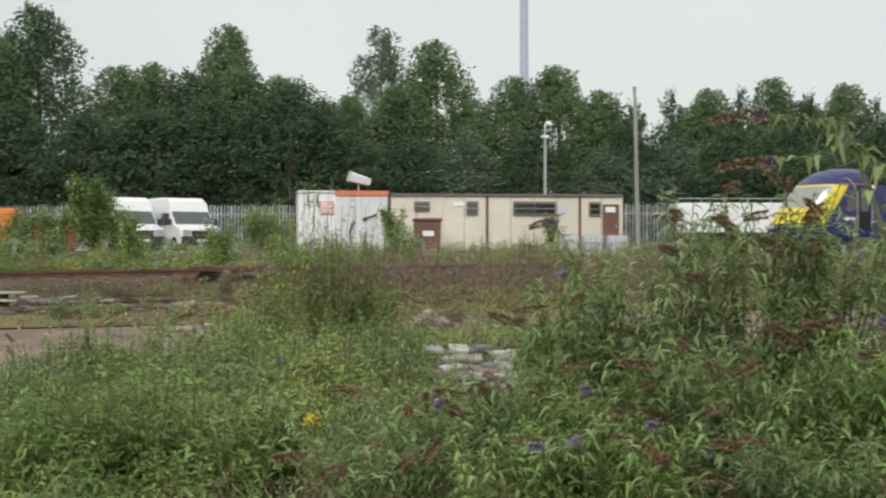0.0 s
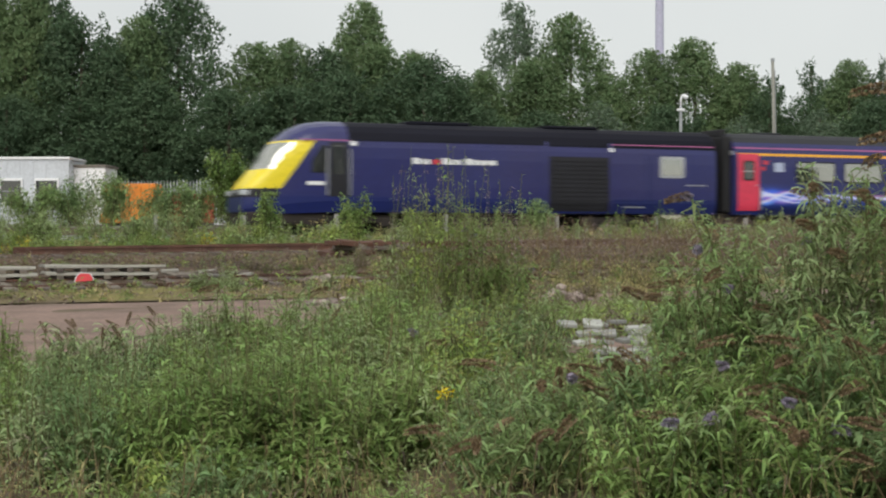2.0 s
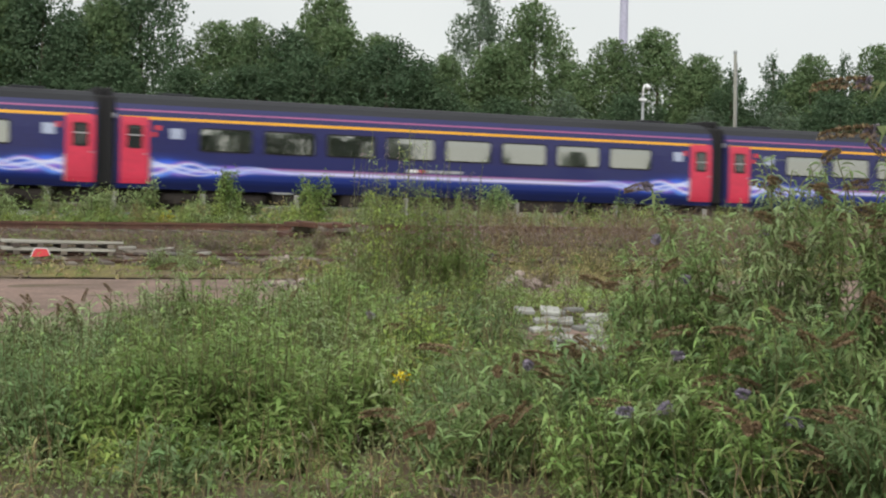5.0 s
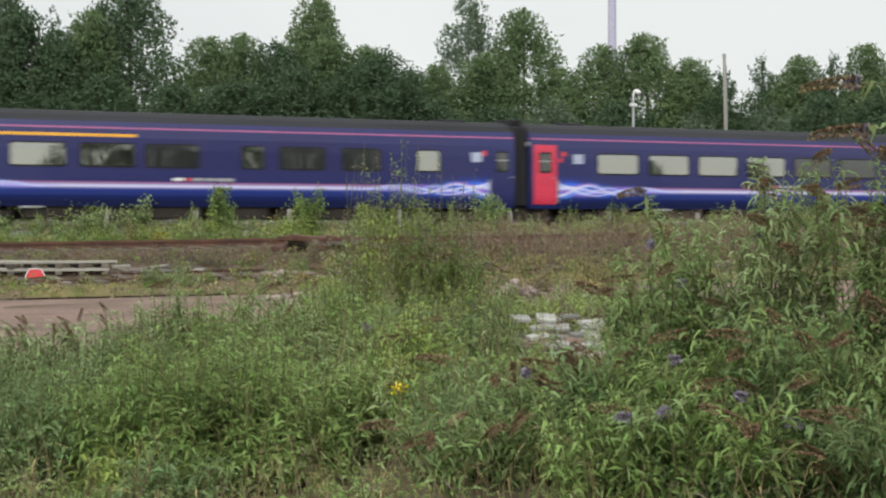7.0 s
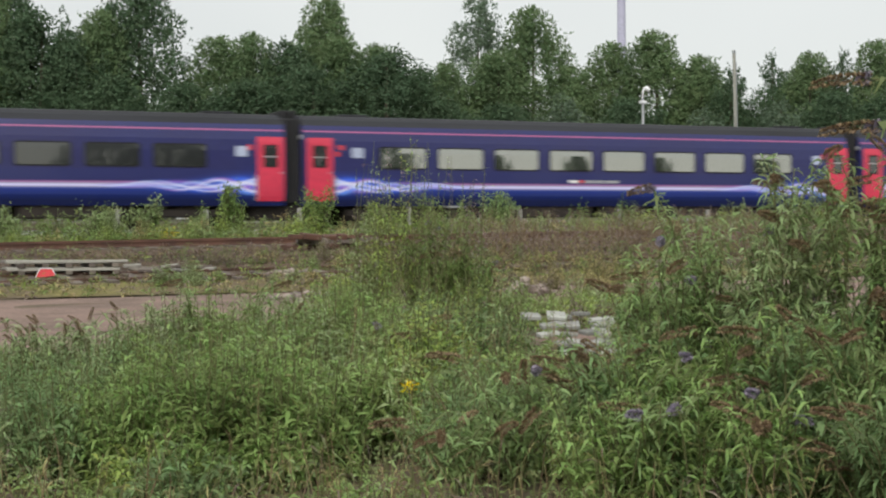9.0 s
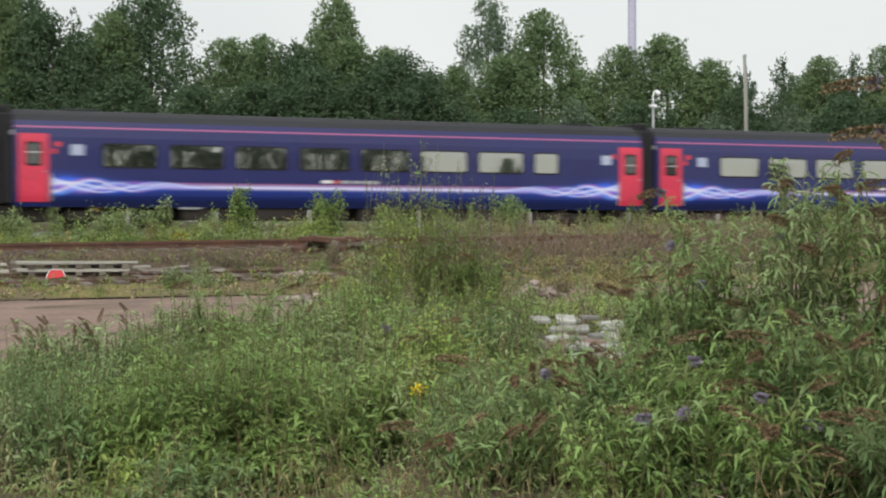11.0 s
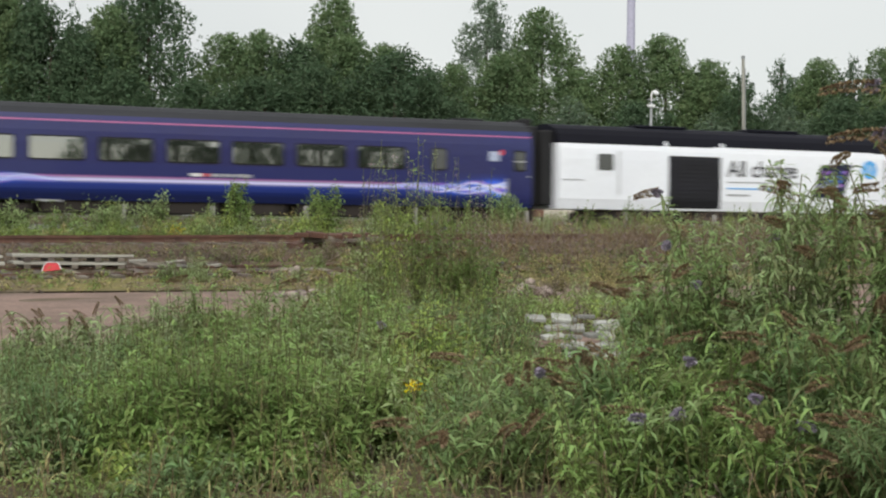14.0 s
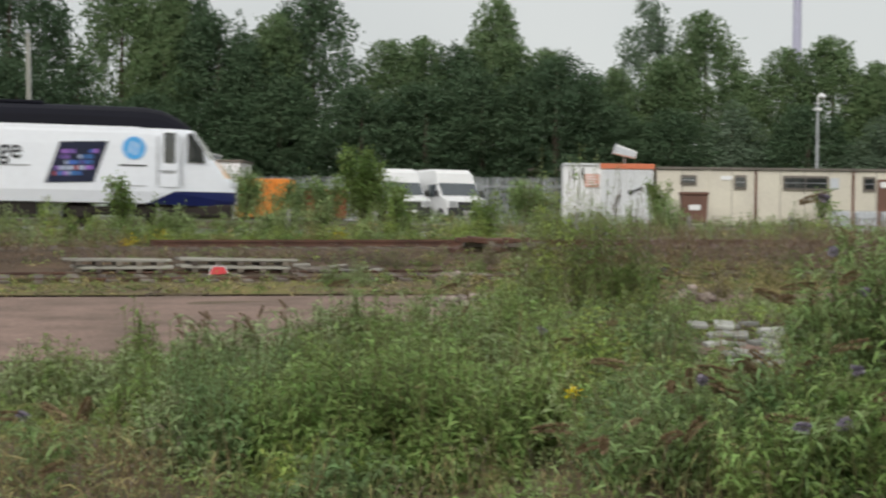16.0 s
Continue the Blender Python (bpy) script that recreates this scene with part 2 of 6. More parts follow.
# large random light and dark patches paint in sunlit and shadowed crown lobes
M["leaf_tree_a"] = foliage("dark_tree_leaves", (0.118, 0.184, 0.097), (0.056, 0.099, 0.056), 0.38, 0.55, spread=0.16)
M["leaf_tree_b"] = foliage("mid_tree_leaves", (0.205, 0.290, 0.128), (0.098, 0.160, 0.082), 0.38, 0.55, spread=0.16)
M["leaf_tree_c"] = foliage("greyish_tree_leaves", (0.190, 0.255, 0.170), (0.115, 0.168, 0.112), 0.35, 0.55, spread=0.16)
M["leaf_weed"] = foliage("weed_leaves", (0.275, 0.372, 0.122), (0.142, 0.225, 0.066), 0.42, 4.0)
M["leaf_weed_pale"] = foliage("pale_weed_leaves", (0.36, 0.44, 0.215), (0.22, 0.30, 0.125), 0.4, 4.0)
M["leaf_lime"] = foliage("lime_weed_leaves", (0.375, 0.465, 0.125), (0.245, 0.335, 0.090), 0.42, 4.0)
M["leaf_bud"] = foliage("buddleia_leaves", (0.345, 0.460, 0.195), (0.205, 0.295, 0.120), 0.48, 4.0, rough=0.45)
M["leaf_straw"] = foliage("straw_grass", (0.42, 0.35, 0.17), (0.31, 0.27, 0.12), 0.3, 2.0)
M["leaf_scrub"] = foliage("dead_brown_scrub", (0.235, 0.182, 0.150), (0.160, 0.125, 0.104), 0.2, 2.0)
M["spent"] = foliage("spent_flower_brown", (0.300, 0.222, 0.128), (0.195, 0.142, 0.088), 0.1, 6.0)
M["purple"] = foliage("purple_florets", (0.40, 0.36, 0.44), (0.31, 0.28, 0.35), 0.25, 6.0)
M["leaf_mid"] = foliage("glossy_weed_leaves", (0.335, 0.460, 0.162), (0.205, 0.312, 0.098), 0.45, 4.0, rough=0.42)
M["leaf_dark"] = foliage("feathery_dark_leaves", (0.235, 0.340, 0.148), (0.150, 0.232, 0.098), 0.42, 4.0, rough=0.5)
M["leaf_grey"] = foliage("grey_green_leaves", (0.375, 0.465, 0.235), (0.240, 0.320, 0.148), 0.4, 4.0, rough=0.42)
M["petal"] = foliage("yellow_petals", (0.85, 0.68, 0.02), (0.75, 0.58, 0.02), 0.25, 6.0)
M["pinkish"] = foliage("pale_mauve_seedheads", (0.33, 0.25, 0.28), (0.24, 0.19, 0.19), 0.25, 6.0)


# ---------------------------------------------------------------- mesh helpers
def mesh_of(name, bm, mat, smooth=False):
    me = bpy.data.meshes.new(name)
    bm.to_mesh(me)
    bm.free()
    for mm in mat if isinstance(mat, (list, tuple)) else [mat]:
        me.materials.append(mm)
    if smooth:
        for p in me.polygons:
            p.use_smooth = True
    return me


def part(name, bm, mat, parent=None, label="", smooth=False, m=None):
    ob = new(name, mesh_of(name, bm, mat, smooth) if isinstance(bm, bmesh.types.BMesh) else bm)
    if parent is not None:
        ob.parent = parent
    if m is not None:
        ob.matrix_basis = m
    return tagged(ob, label)


def box(x0, x1, y0, y1, z0, z1, bevel=0.0, bm=None):
    bm = bm or bmesh.new()
    made = bmesh.ops.create_cube(bm, size=1.0, matrix=Matrix.Translation(((x0 + x1) / 2, (y0 + y1) / 2, (z0 + z1) / 2)) @ Matrix.Diagonal((abs(x1 - x0), abs(y1 - y0), abs(z1 - z0), 1)))
    if bevel:
        edges = list({e for v in made["verts"] for e in v.link_edges})
        bmesh.ops.bevel(bm, geom=edges, offset=bevel, segments=2, affect="EDGES", profile=0.5)
    return bm


def tube(points, radii, sides=8, bm=None):
    """A round bar along points."""
    bm = bm or bmesh.new()
    rings = []
    for i, (p, r) in enumerate(zip(points, radii)):
        a, b = Vector(points[max(i - 1, 0)]), Vector(points[min(i + 1, len(points) - 1)])
        q = (b - a).to_track_quat("Z", "Y")
        rings.append([bm.verts.new(Vector(p) + q @ Vector((r * math.cos(k * math.tau / sides), r * math.sin(k * math.tau / sides), 0))) for k in range(sides)])
    for a, b in zip(rings, rings[1:]):
        for k in range(sides):
            bm.faces.new((a[k], a[(k + 1) % sides], b[(k + 1) % sides], b[k]))
    bm.faces.new(rings[-1])
    bm.faces.new(rings[0][::-1])
    return bm


def from_arrays(name, verts, quads, mat):
    me = bpy.data.meshes.new(name)
    verts, quads = np.asarray(verts, dtype=np.float32), np.asarray(quads, dtype=np.int32)
    k = quads.shape[1]
    me.vertices.add(len(verts))
    me.vertices.foreach_set("co", verts.ravel())
    me.loops.add(len(quads) * k)
    me.loops.foreach_set("vertex_index", quads.ravel())
    me.polygons.add(len(quads))
    me.polygons.foreach_set("loop_start", np.arange(0, len(quads) * k, k, dtype=np.int32))
    me.update(calc_edges=True)
    me.materials.append(mat)
    return me


def thing(name, label, category, group="", kind="", m=None):
    ob = new(name)
    ob.empty_display_size = 0.2
    if m is not None:
        ob.matrix_basis = m
    return tagged(ob, label, category, group, kind)


# ---------------------------------------------------------------- ground
PROFILE = ((-400, 0.0), (12, 0.0), (20.5, 0.22), (29.5, 0.45), (33, 0.60), (35.5, 0.78), (38.5, 1.12), (42, 1.18), (46, 1.25), (47.4, 1.40), (53.5, 1.40), (57, 2.0), (61, 2.2), (4000, 2.2))


def ground_z(x, y):
    z = np.interp(y, [p[0] for p in PROFILE], [p[1] for p in PROFILE])
    lift = 0.012 * np.clip(np.asarray(x) - 8, -12, 16) * np.interp(y, (24, 34, 44, 47), (0, 1, 1, 0))
    return z + lift


def build_ground():
    xs = np.concatenate([[-4000, -800, -200, -80], np.arange(-40, 90.1, 0.8), [120, 200, 800, 4000]])
    ys = np.concatenate([[-4000, -800, -200, -60, -20, -5], np.arange(0, 64.1, 0.5), [70, 90, 140, 300, 900, 4000]])
    gx, gy = np.meshgrid(xs, ys)
    rng = np.random.default_rng(3)
    near = (np.abs(gx - 25) < 60) & (gy > 0) & (gy < 60) & ((gy < 47) | (gy > 54))
    gz = ground_z(gx, gy) + near * rng.normal(0, 0.025, gx.shape)
    v = np.stack([gx, gy, gz], -1).reshape(-1, 3)
    w = len(xs)
    i = (np.arange(len(ys) - 1)[:, None] * w + np.arange(w - 1)[None]).ravel()
    me = from_arrays("ground", v, np.stack([i, i + 1, i + 1 + w, i + w], 1), M["soil"])
    me.materials.append(M["yard"])
    far = (ys[:-1][:, None] > 57) & np.ones((1, w - 1), bool)
    me.polygons.foreach_set("material_index", far.ravel().astype(np.int32))
    tagged(new("ground", me), "weedy bare soil rising gently to the railway", "ground", kind="structure")


def strip_sheet(name, x0, x1, y_near, y_far, lift, mat, label, category, nx=80, ny=10, seed=1):
    """A sheet laid on the ground with a ragged edge."""
    rng = np.random.default_rng(seed)
    xs = np.linspace(x0, x1, nx)
    e0 = y_near + np.cumsum(rng.normal(0, 0.15, nx)) * 0.3
    e1 = y_far + np.cumsum(rng.normal(0, 0.15, nx)) * 0.15
    f = np.linspace(0, 1, ny)[:, None]
    gy = e0[None] * (1 - f) + e1[None] * f
    gx = np.broadcast_to(xs[None], gy.shape)
    gz = ground_z(gx, gy) + lift
    v = np.stack([gx, gy, gz], -1).reshape(-1, 3)
    i = (np.arange(ny - 1)[:, None] * nx + np.arange(nx - 1)[None]).ravel()
    me = from_arrays(name, v, np.stack([i, i + 1, i + 1 + nx, i + nx], 1), mat)
    return tagged(new(name, me), label, category, kind="structure")


build_ground()
strip_sheet("grass_verge", -12, 44, 28.9, 32.4, 0.045, M["moss"], "mossy yellow-green gravel verge beside the tarmac", "verge", seed=4)
strip_sheet("track_bed", -12, 48, 32.7, 42.3, 0.075, M["ash"], "dark rusty ash bed of the disused sidings", "track bed", seed=6)
strip_sheet("road", -12, 40, 17.5, 28.6, 0.03, M["tarmac"], "old cracked pinkish tarmac track across the waste ground", "road")


# ---------------------------------------------------------------- railway train
TRACK_Y, RAIL_Z, HALF = 50.62, 1.75, 1.37
SHAPE = ((0.93, 0.0), (0.99, 0.12), (1.0, 0.28), (1.0, 0.58), (0.985, 0.70), (0.95, 0.785), (0.87, 0.865), (0.72, 0.93), (0.50, 0.97), (0.25, 0.992), (0.0, 1.0))
LOW, TOP = 0.78, 3.90


def ring(half, low, top, fine=1):
    pts = [(-a * half, low + b * (top - low)) for a, b in SHAPE]
    if fine > 1:
        out = []
        for (a, b), (c, d) in zip(pts, pts[1:]):
            out += [(a + (c - a) * k / fine, b + (d - b) * k / fine) for k in range(fine)]
        pts = out + [pts[-1]]
    return pts + [(-a, b) for a, b in pts[-2::-1]]


def shell(sections, fine, chooser, cuts=()):
    """Lofted body; sections are (x, half width, low, top); chooser(x, y, z) gives the material slot, cuts are planes along which paint changes."""
    bm = bmesh.new()
    rows = [[bm.verts.new((x, y, z)) for y, z in ring(h, lo, hi, fine)] for x, h, lo, hi in sections]
    for a, b in zip(rows, rows[1:]):
        k = len(a)
        for i in range(k - 1):
            bm.faces.new((a[i], a[i + 1], b[i + 1], b[i]))
        bm.faces.new((a[0], b[0], b[k - 1], a[k - 1]))
    bm.faces.new(rows[0])
    bm.faces.new(rows[-1][::-1])
    bmesh.ops.recalc_face_normals(bm, faces=bm.faces)
    for co, no in cuts:
        bmesh.ops.bisect_plane(bm, geom=bm.verts[:] + bm.edges[:] + bm.faces[:], plane_co=co, plane_no=no, dist=1e-5)
    for f in bm.faces:
        c = f.calc_center_median()
        f.material_index = chooser(c.x, c.y, c.z)
    return bm


def side_y(z):
    """The near side's y at height z above the rail."""
    f = (z - LOW) / (TOP - LOW)
    return -HALF * float(np.interp(f, [b for a, b in SHAPE], [a for a, b in SHAPE]))


def band(x0, x1, z0, z1, proud=0.006, depth=0.03, bevel=0.0):
    """A thin plate that follows the near side of a vehicle between two heights, with clipped corners."""
    n = max(1, int((z1 - z0) / 0.16))
    zs = [z0 + (z1 - z0) * k / n for k in range(n + 1)]
    if bevel:
        zs = sorted(zs[1:-1] + [z0, z0 + bevel * 0.3, z0 + bevel, z1 - bevel, z1 - bevel * 0.3, z1])
    bm = bmesh.new()
    rows = []
    for z in zs:
        edge = min(z - z0, z1 - z)
        c = bevel - math.sqrt(max(0.0, bevel ** 2 - (bevel - edge) ** 2)) if edge < bevel else 0.0
        y = side_y(z) - proud
        rows.append([bm.verts.new(p) for p in ((x0 + c, y, z), (x1 - c, y, z), (x1 - c, y + depth, z), (x0 + c, y + depth, z))])
    for a, b in zip(rows, rows[1:]):
        for i in range(4):
            bm.faces.new((a[i], a[(i + 1) % 4], b[(i + 1) % 4], b[i]))
    bm.faces.new(rows[0][::-1])
    bm.faces.new(rows[-1])
    return bm


def bogie(parent, x, wheel_mesh):
    bm = bmesh.new()
    for s in (-1, 1):
        box(x - 1.7, x + 1.7, s * 1.05 - 0.07, s * 1.05 + 0.07, 0.42, 0.66, 0.03, bm)
        for d in (-1.3, 1.3):
            box(x + d - 0.2, x + d + 0.2, s * 1.12 - 0.1, s * 1.12 + 0.1, 0.3, 0.58, 0.03, bm)
    box(x - 0.3, x + 0.3, -1.1, 1.1, 0.45, 0.8, 0.03, bm)
    b = part("bogie", bm, M["under"], parent)
    for d in (-1.3, 1.3):
        for s in (-0.75, 0.75):
            part("wheel", wheel_mesh, None, b, m=pose(x + d, s, 0.457, 90))


def wheel_shape():
    bm = bmesh.new()
    for r, a, b in ((0.457, -0.065, 0.065), (0.14, -0.12, 0.12)):
        bmesh.ops.create_cone(bm, cap_ends=True, segments=24, radius1=r, radius2=r, depth=b - a)
    return mesh_of("wheel", bm, M["under"], True)


WHEEL = wheel_shape()


def text_mesh(body, size, mat):
    cu = bpy.data.curves.new("lettering", "FONT")
    cu.body, cu.size, cu.extrude, cu.offset = body, size, 0.004, 0.012 * size
    tmp = bpy.data.objects.new("lettering", cu)
    scene.collection.objects.link(tmp)
    me = bpy.data.meshes.new_from_object(tmp.evaluated_get(bpy.context.evaluated_depsgraph_get()))
    bpy.data.objects.remove(tmp)
    me.materials.clear()
    me.materials.append(mat)
    return me


def pane(root, name, x0, x1, z0, z1, mat="glass", rim=0.05):
    fr = part(name, band(x0 - rim, x1 + rim, z0 - rim, z1 + rim, 0.012, bevel=0.09), M["rubber"], root)
    part("pane", band(x0, x1, z0, z1, 0.018, bevel=0.07), M[mat], fr)


def coach_door(root, x0, x1, mat, droplight):
    d = part("door", band(x0, x1, 0.93, 3.06, 0.022), M[mat], root)
    c = (x0 + x1) / 2
    part("door_frame", band(c - 0.25, c + 0.25, 2.05, 2.80, 0.028, bevel=0.06), M["rubber"], d)
    part("door_pane", band(c - 0.20, c + 0.20, 2.12, 2.74, 0.034, bevel=0.05), M["dark_glass"], d)
    part("window_bar", band(c - 0.22, c + 0.22, droplight, droplight + 0.045, 0.045), M["silver"], d)
    part("handle", band(x1 - 0.14, x1 - 0.05, 1.86, 1.90, 0.05), M["silver"], d)


def coach(index, yellow, windows, doors):
    """A passenger coach; x runs from its front end."""
    label = "indigo passenger coach with ribbon livery, grey roof and coral doors"
    if yellow == 22.0:
        label = "indigo first-class coach with a yellow line above its windows"
    elif yellow:
        label = "indigo buffet coach with a short yellow line and uneven windows"
    root = thing("passenger_coach", label, "train coach", "vehicles of the train")
    # body
    sections = [(x, HALF, LOW, TOP) for x in (-0.13, -0.09, 22.21, 22.25)]
    part("body", shell(sections, 1, lambda x, y, z: 1 if z > 3.40 else (2 if z < 1.28 else 0)), [M["indigo"], M["train_roof"], M["deep_blue"]], root)
    part("cantrail_line", band(-0.1, 22.22, 3.25, 3.305, 0.004), M["pink_line"], root)
    if yellow:
        part("class_line", band(0.0, yellow, 2.99, 3.085, 0.006), M["yellow_line"], root)
    part("ribbon_livery", band(0.96, 21.25, 0.80, 1.96, 0.004), M["livery"], root, "printed blue and violet ribbons over a long pale line")
    for x0, x1 in ((-0.08, 0.0), (22.2, 22.22)):
        part("corner_panel", band(x0, x1, 0.80, 1.36, 0.003), M["deep_blue"], root)
    for x0, x1, *mat in windows:
        pane(root, "window", x0, x1, 2.07, 2.75, *mat)
    for k, red in enumerate(doors):
        x0 = (0.0, 21.28)[k]
        coach_door(root, x0, x0 + 0.92, "pink_red" if red else "indigo", (2.38, 2.45)[(index + k) % 2])
        part("grab_rail", band((x0 + 0.96, x0 - 0.06)[k], (x0 + 1.02, x0)[k], 0.95, 1.8, 0.03), M["silver"], root)
    for x0, x1, z0, z1, m in ((1.60, 2.02, 2.40, 2.74, "pale_sticker"), (20.55, 20.95, 2.40, 2.74, "pale_sticker"), (1.12, 1.30, 2.66, 2.82, "logo_red"), (1.02, 1.16, 2.44, 2.60, "logo_red"), (20.98, 21.12, 2.62, 2.80, "logo_red")):
        part("sticker", band(x0, x1, z0, z1, 0.012), M[m], root)
    for x0, x1, m in ((9.9, 10.28, "white"), (10.33, 10.50, "logo_red"), (10.56, 10.92, "grey_text"), (10.98, 11.30, "grey_text"), (11.36, 11.95, "grey_text")):
        part("name_bar", band(x0, x1, 1.61, 1.71, 0.012), M[m], root)
    # roof ribs and vents
    for k in range(2):
        part("roof_vent", box(1.5 + 18.2 * k, 2.6 + 18.2 * k, -0.35, 0.35, 3.86, 3.95, 0.03), M["train_roof"], root)
    for s in (-1, 1):
        part("rain_strip", box(-0.1, 22.2, s * 1.02 - 0.02, s * 1.02 + 0.02, 3.58, 3.62), M["train_roof"], root)
    # underframe
    for a, b in ((5.2, 7.2), (7.6, 10.9), (11.3, 13.2), (13.6, 17.0)):
        part("underframe_module", box(a, b, -1.2, 1.2, 0.38, 0.84, 0.04), M["under"], root)
    for a, b in ((-0.5, 0.95), (21.2, 22.6)):
        part("coupling_gear", box(a, b, -0.95, 0.95, 0.30, 0.84, 0.05), M["under"], root)
    bogie(root, 3.2, WHEEL)
    bogie(root, 19.0, WHEEL)
    # rubber gangways
    for a, b in ((-0.45, -0.11), (22.23, 22.55)):
        part("gangway", box(a, b, -1.12, 1.12, 0.85, 3.72, 0.08), M["rubber"], root)
        part("roof_bellows", box(a + 0.05, b - 0.05, -0.8, 0.8, 3.70, 4.0, 0.06), M["rubber"], root)
    part("end_lamp", box(-0.2, -0.12, -1.28, -1.14, 3.0, 3.16, 0.02), M["silver"], root)
    part("step", band(5.1, 5.8, 0.72, 0.78, 0.03), M["silver"], root)
    return root


NOSE = ((0.0, 0.95, 0.78, 1.42), (0.12, 1.04, 0.76, 1.66), (0.35, 1.12, 0.74, 1.95), (0.7, 1.2, 0.73, 2.36), (1.0, 1.24, 0.72, 2.82), (1.35, 1.28, 0.72, 3.24), (1.8, 1.32, 0.73, 3.58), (2.3, 1.35, 0.75, 3.80), (2.9, 1.37, 0.77, 3.89), (3.6, 1.37, 0.78, 3.90))


def power_car(blue):
    """A streamlined power car, its nose at x = 0 and its rear at 17.9; the rear one is mirrored."""
    ys = [row[0] for row in NOSE]

    def sec(x):
        return (x, *[float(np.interp(x, ys, [r[k] for r in NOSE])) for k in (1, 2, 3)])
    xs = list(np.arange(0, 3.6, 0.12)) + [3.6, 4.2, 17.9 if blue else 17.0]

    def pick_blue(x, y, z):
        if z > 3.14 and x > 3.6:
            return 2 if x > 3.6 and x < 13.5 else 0
        back, front = 1.2 + (z - 1.5) * 0.75, 1.10 + (z - 2.18) * 0.74
        if 2.20 < z < 3.10 and x < front and abs(y) < 1.22:
            return 3
        if 1.55 < z < 3.16 and x < back:
            return 1
        if z > 3.2 and x > 3.6:
            return 2
        if x < 1.15 and 1.26 < z < 1.55:
            return 5
        return 4 if z < 1.3 else 0

    def pick_white(x, y, z):
        if z > 3.14:
            return 2
        if 2.2 < z < 3.05 and x < 0.9 + (z - 2.2) * 0.55:
            return 3
        if z > 1.62 and x < 0.11 + 0.62 * (z - 1.25):
            return 1
        if z < 1.17 and z < 1.17 - 0.45 * (x - 2.0):
            return 4
        return 0
    name = "power_car"
    level = [((0, 0, z), (0, 0, 1)) for z in ((3.14, 3.10, 2.20, 1.55, 3.16, 1.3, 1.26) if blue else (3.14, 3.05, 2.2, 1.62, 1.17))]
    slope = [((1.2, 0, 1.5), (1, 0, -0.75)), ((1.10, 0, 2.18), (1, 0, -0.74)), ((1.15, 0, 0), (1, 0, 0))] if blue else [((0.9, 0, 2.2), (1, 0, -0.55)), ((0.11, 0, 1.25), (1, 0, -0.62)), ((2.0, 0, 1.17), (0.45, 0, 1))]
    if blue:
        root = thing(name, "indigo streamlined power car with yellow nose and black roof", "locomotive", "vehicles of the train")
        mats, pick = [M["indigo"], M["yellow"], M["roof_black"], M["screen_glass"], M["deep_blue"], M["grille"]], pick_blue
    else:
        root = thing(name, "white streamlined power car with black roof and advertising", "locomotive", "vehicles of the train")
        mats, pick = [M["train_white"], M["peach"], M["roof_black"], M["screen_glass"], M["deep_blue"]], pick_white
    flip = 1 if blue else -1

    def put(bm):
        if not blue:
            bmesh.ops.transform(bm, matrix=Matrix.Diagonal((-1, 1, 1, 1)), verts=bm.verts)
            bmesh.ops.reverse_faces(bm, faces=bm.faces)
        return bm

    def plate(nm, x0, x1, z0, z1, mat, parent=None, proud=0.01, label="", bevel=0.0):
        shift = 0.0 if blue else 0.6
        return part(nm, put(band(x0 - shift, x1 - shift, z0, z1, proud, bevel=bevel)), M[mat], parent or root, label)
    part("body", put(shell([sec(x) for x in xs], 2, pick, level + slope)), mats, root, smooth=False)
    # cab door and side window
    da, db = (2.9, 3.56) if blue else (2.50, 3.10)
    d = plate("cab_door", da, db, 1.30, 3.12, "grille" if blue else "train_white", proud=0.012)
    plate("door_pane", da + 0.10, db - 0.12, 2.05, 3.02, "dark_glass", d, 0.02, bevel=0.05)
    for x in (da - 0.10, db + 0.04):
        plate("handrail", x, x + 0.05, 1.35, 2.9, "silver", proud=0.05)
    bm = bmesh.new()
    q = [(x + (0.64 if blue else -0.55), z) for x, z in ((1.62, 2.1), (2.18, 2.1), (2.18, 3.0), (2.02, 3.03), (1.66, 2.5))]
    y0 = side_y(2.4) - 0.015 + 0.02
    face = [bm.verts.new((x, y0 - 0.02 + max(0.0, 2.6 - x) * 0.035, z)) for x, z in q]
    back = [bm.verts.new((x, y0 + 0.2, z)) for x, z in q]
    bm.faces.new(face)
    bm.faces.new(back[::-1])
    for i in range(5):
        bm.faces.new((face[i], back[i], back[(i + 1) % 5], face[(i + 1) % 5]))
    bmesh.ops.recalc_face_normals(bm, faces=bm.faces)
    part("cab_side_window", put(bm), M["dark_glass"], root)
    # radiator grille with slats
    ga, gb = (11.06, 13.43) if blue else (10.77, 13.02)
    g = plate("grille", ga, gb, 0.86, 2.80, "grille", proud=0.012)
    for k in range(12):
        plate("slat", ga + 0.05, gb - 0.05, 0.93 + 0.155 * k, 0.96 + 0.155 * k, "grille", g, 0.03)
    for x in (ga - 0.16, gb + 0.03):
        plate("pillar", x, x + 0.13, 0.9, 3.32, "indigo" if blue else "train_white", proud=0.016)
    plate("cantrail_line", 3.7, 11.1, 3.10, 3.17, "indigo" if blue else "train_white", proud=0.01)
    # guard's window at the rear
    wa = 15.5 if blue else 15.25
    w = plate("van_window", wa, wa + 1.05 - 0.17 * (not blue), 2.10, 2.88, "silver" if blue else "train_white", proud=0.012, bevel=0.1)
    plate("pane", wa + 0.11, wa + 0.94 - 0.17 * (not blue), 2.19, 2.79, "glass" if blue else "dark_glass", w, 0.02, bevel=0.07)
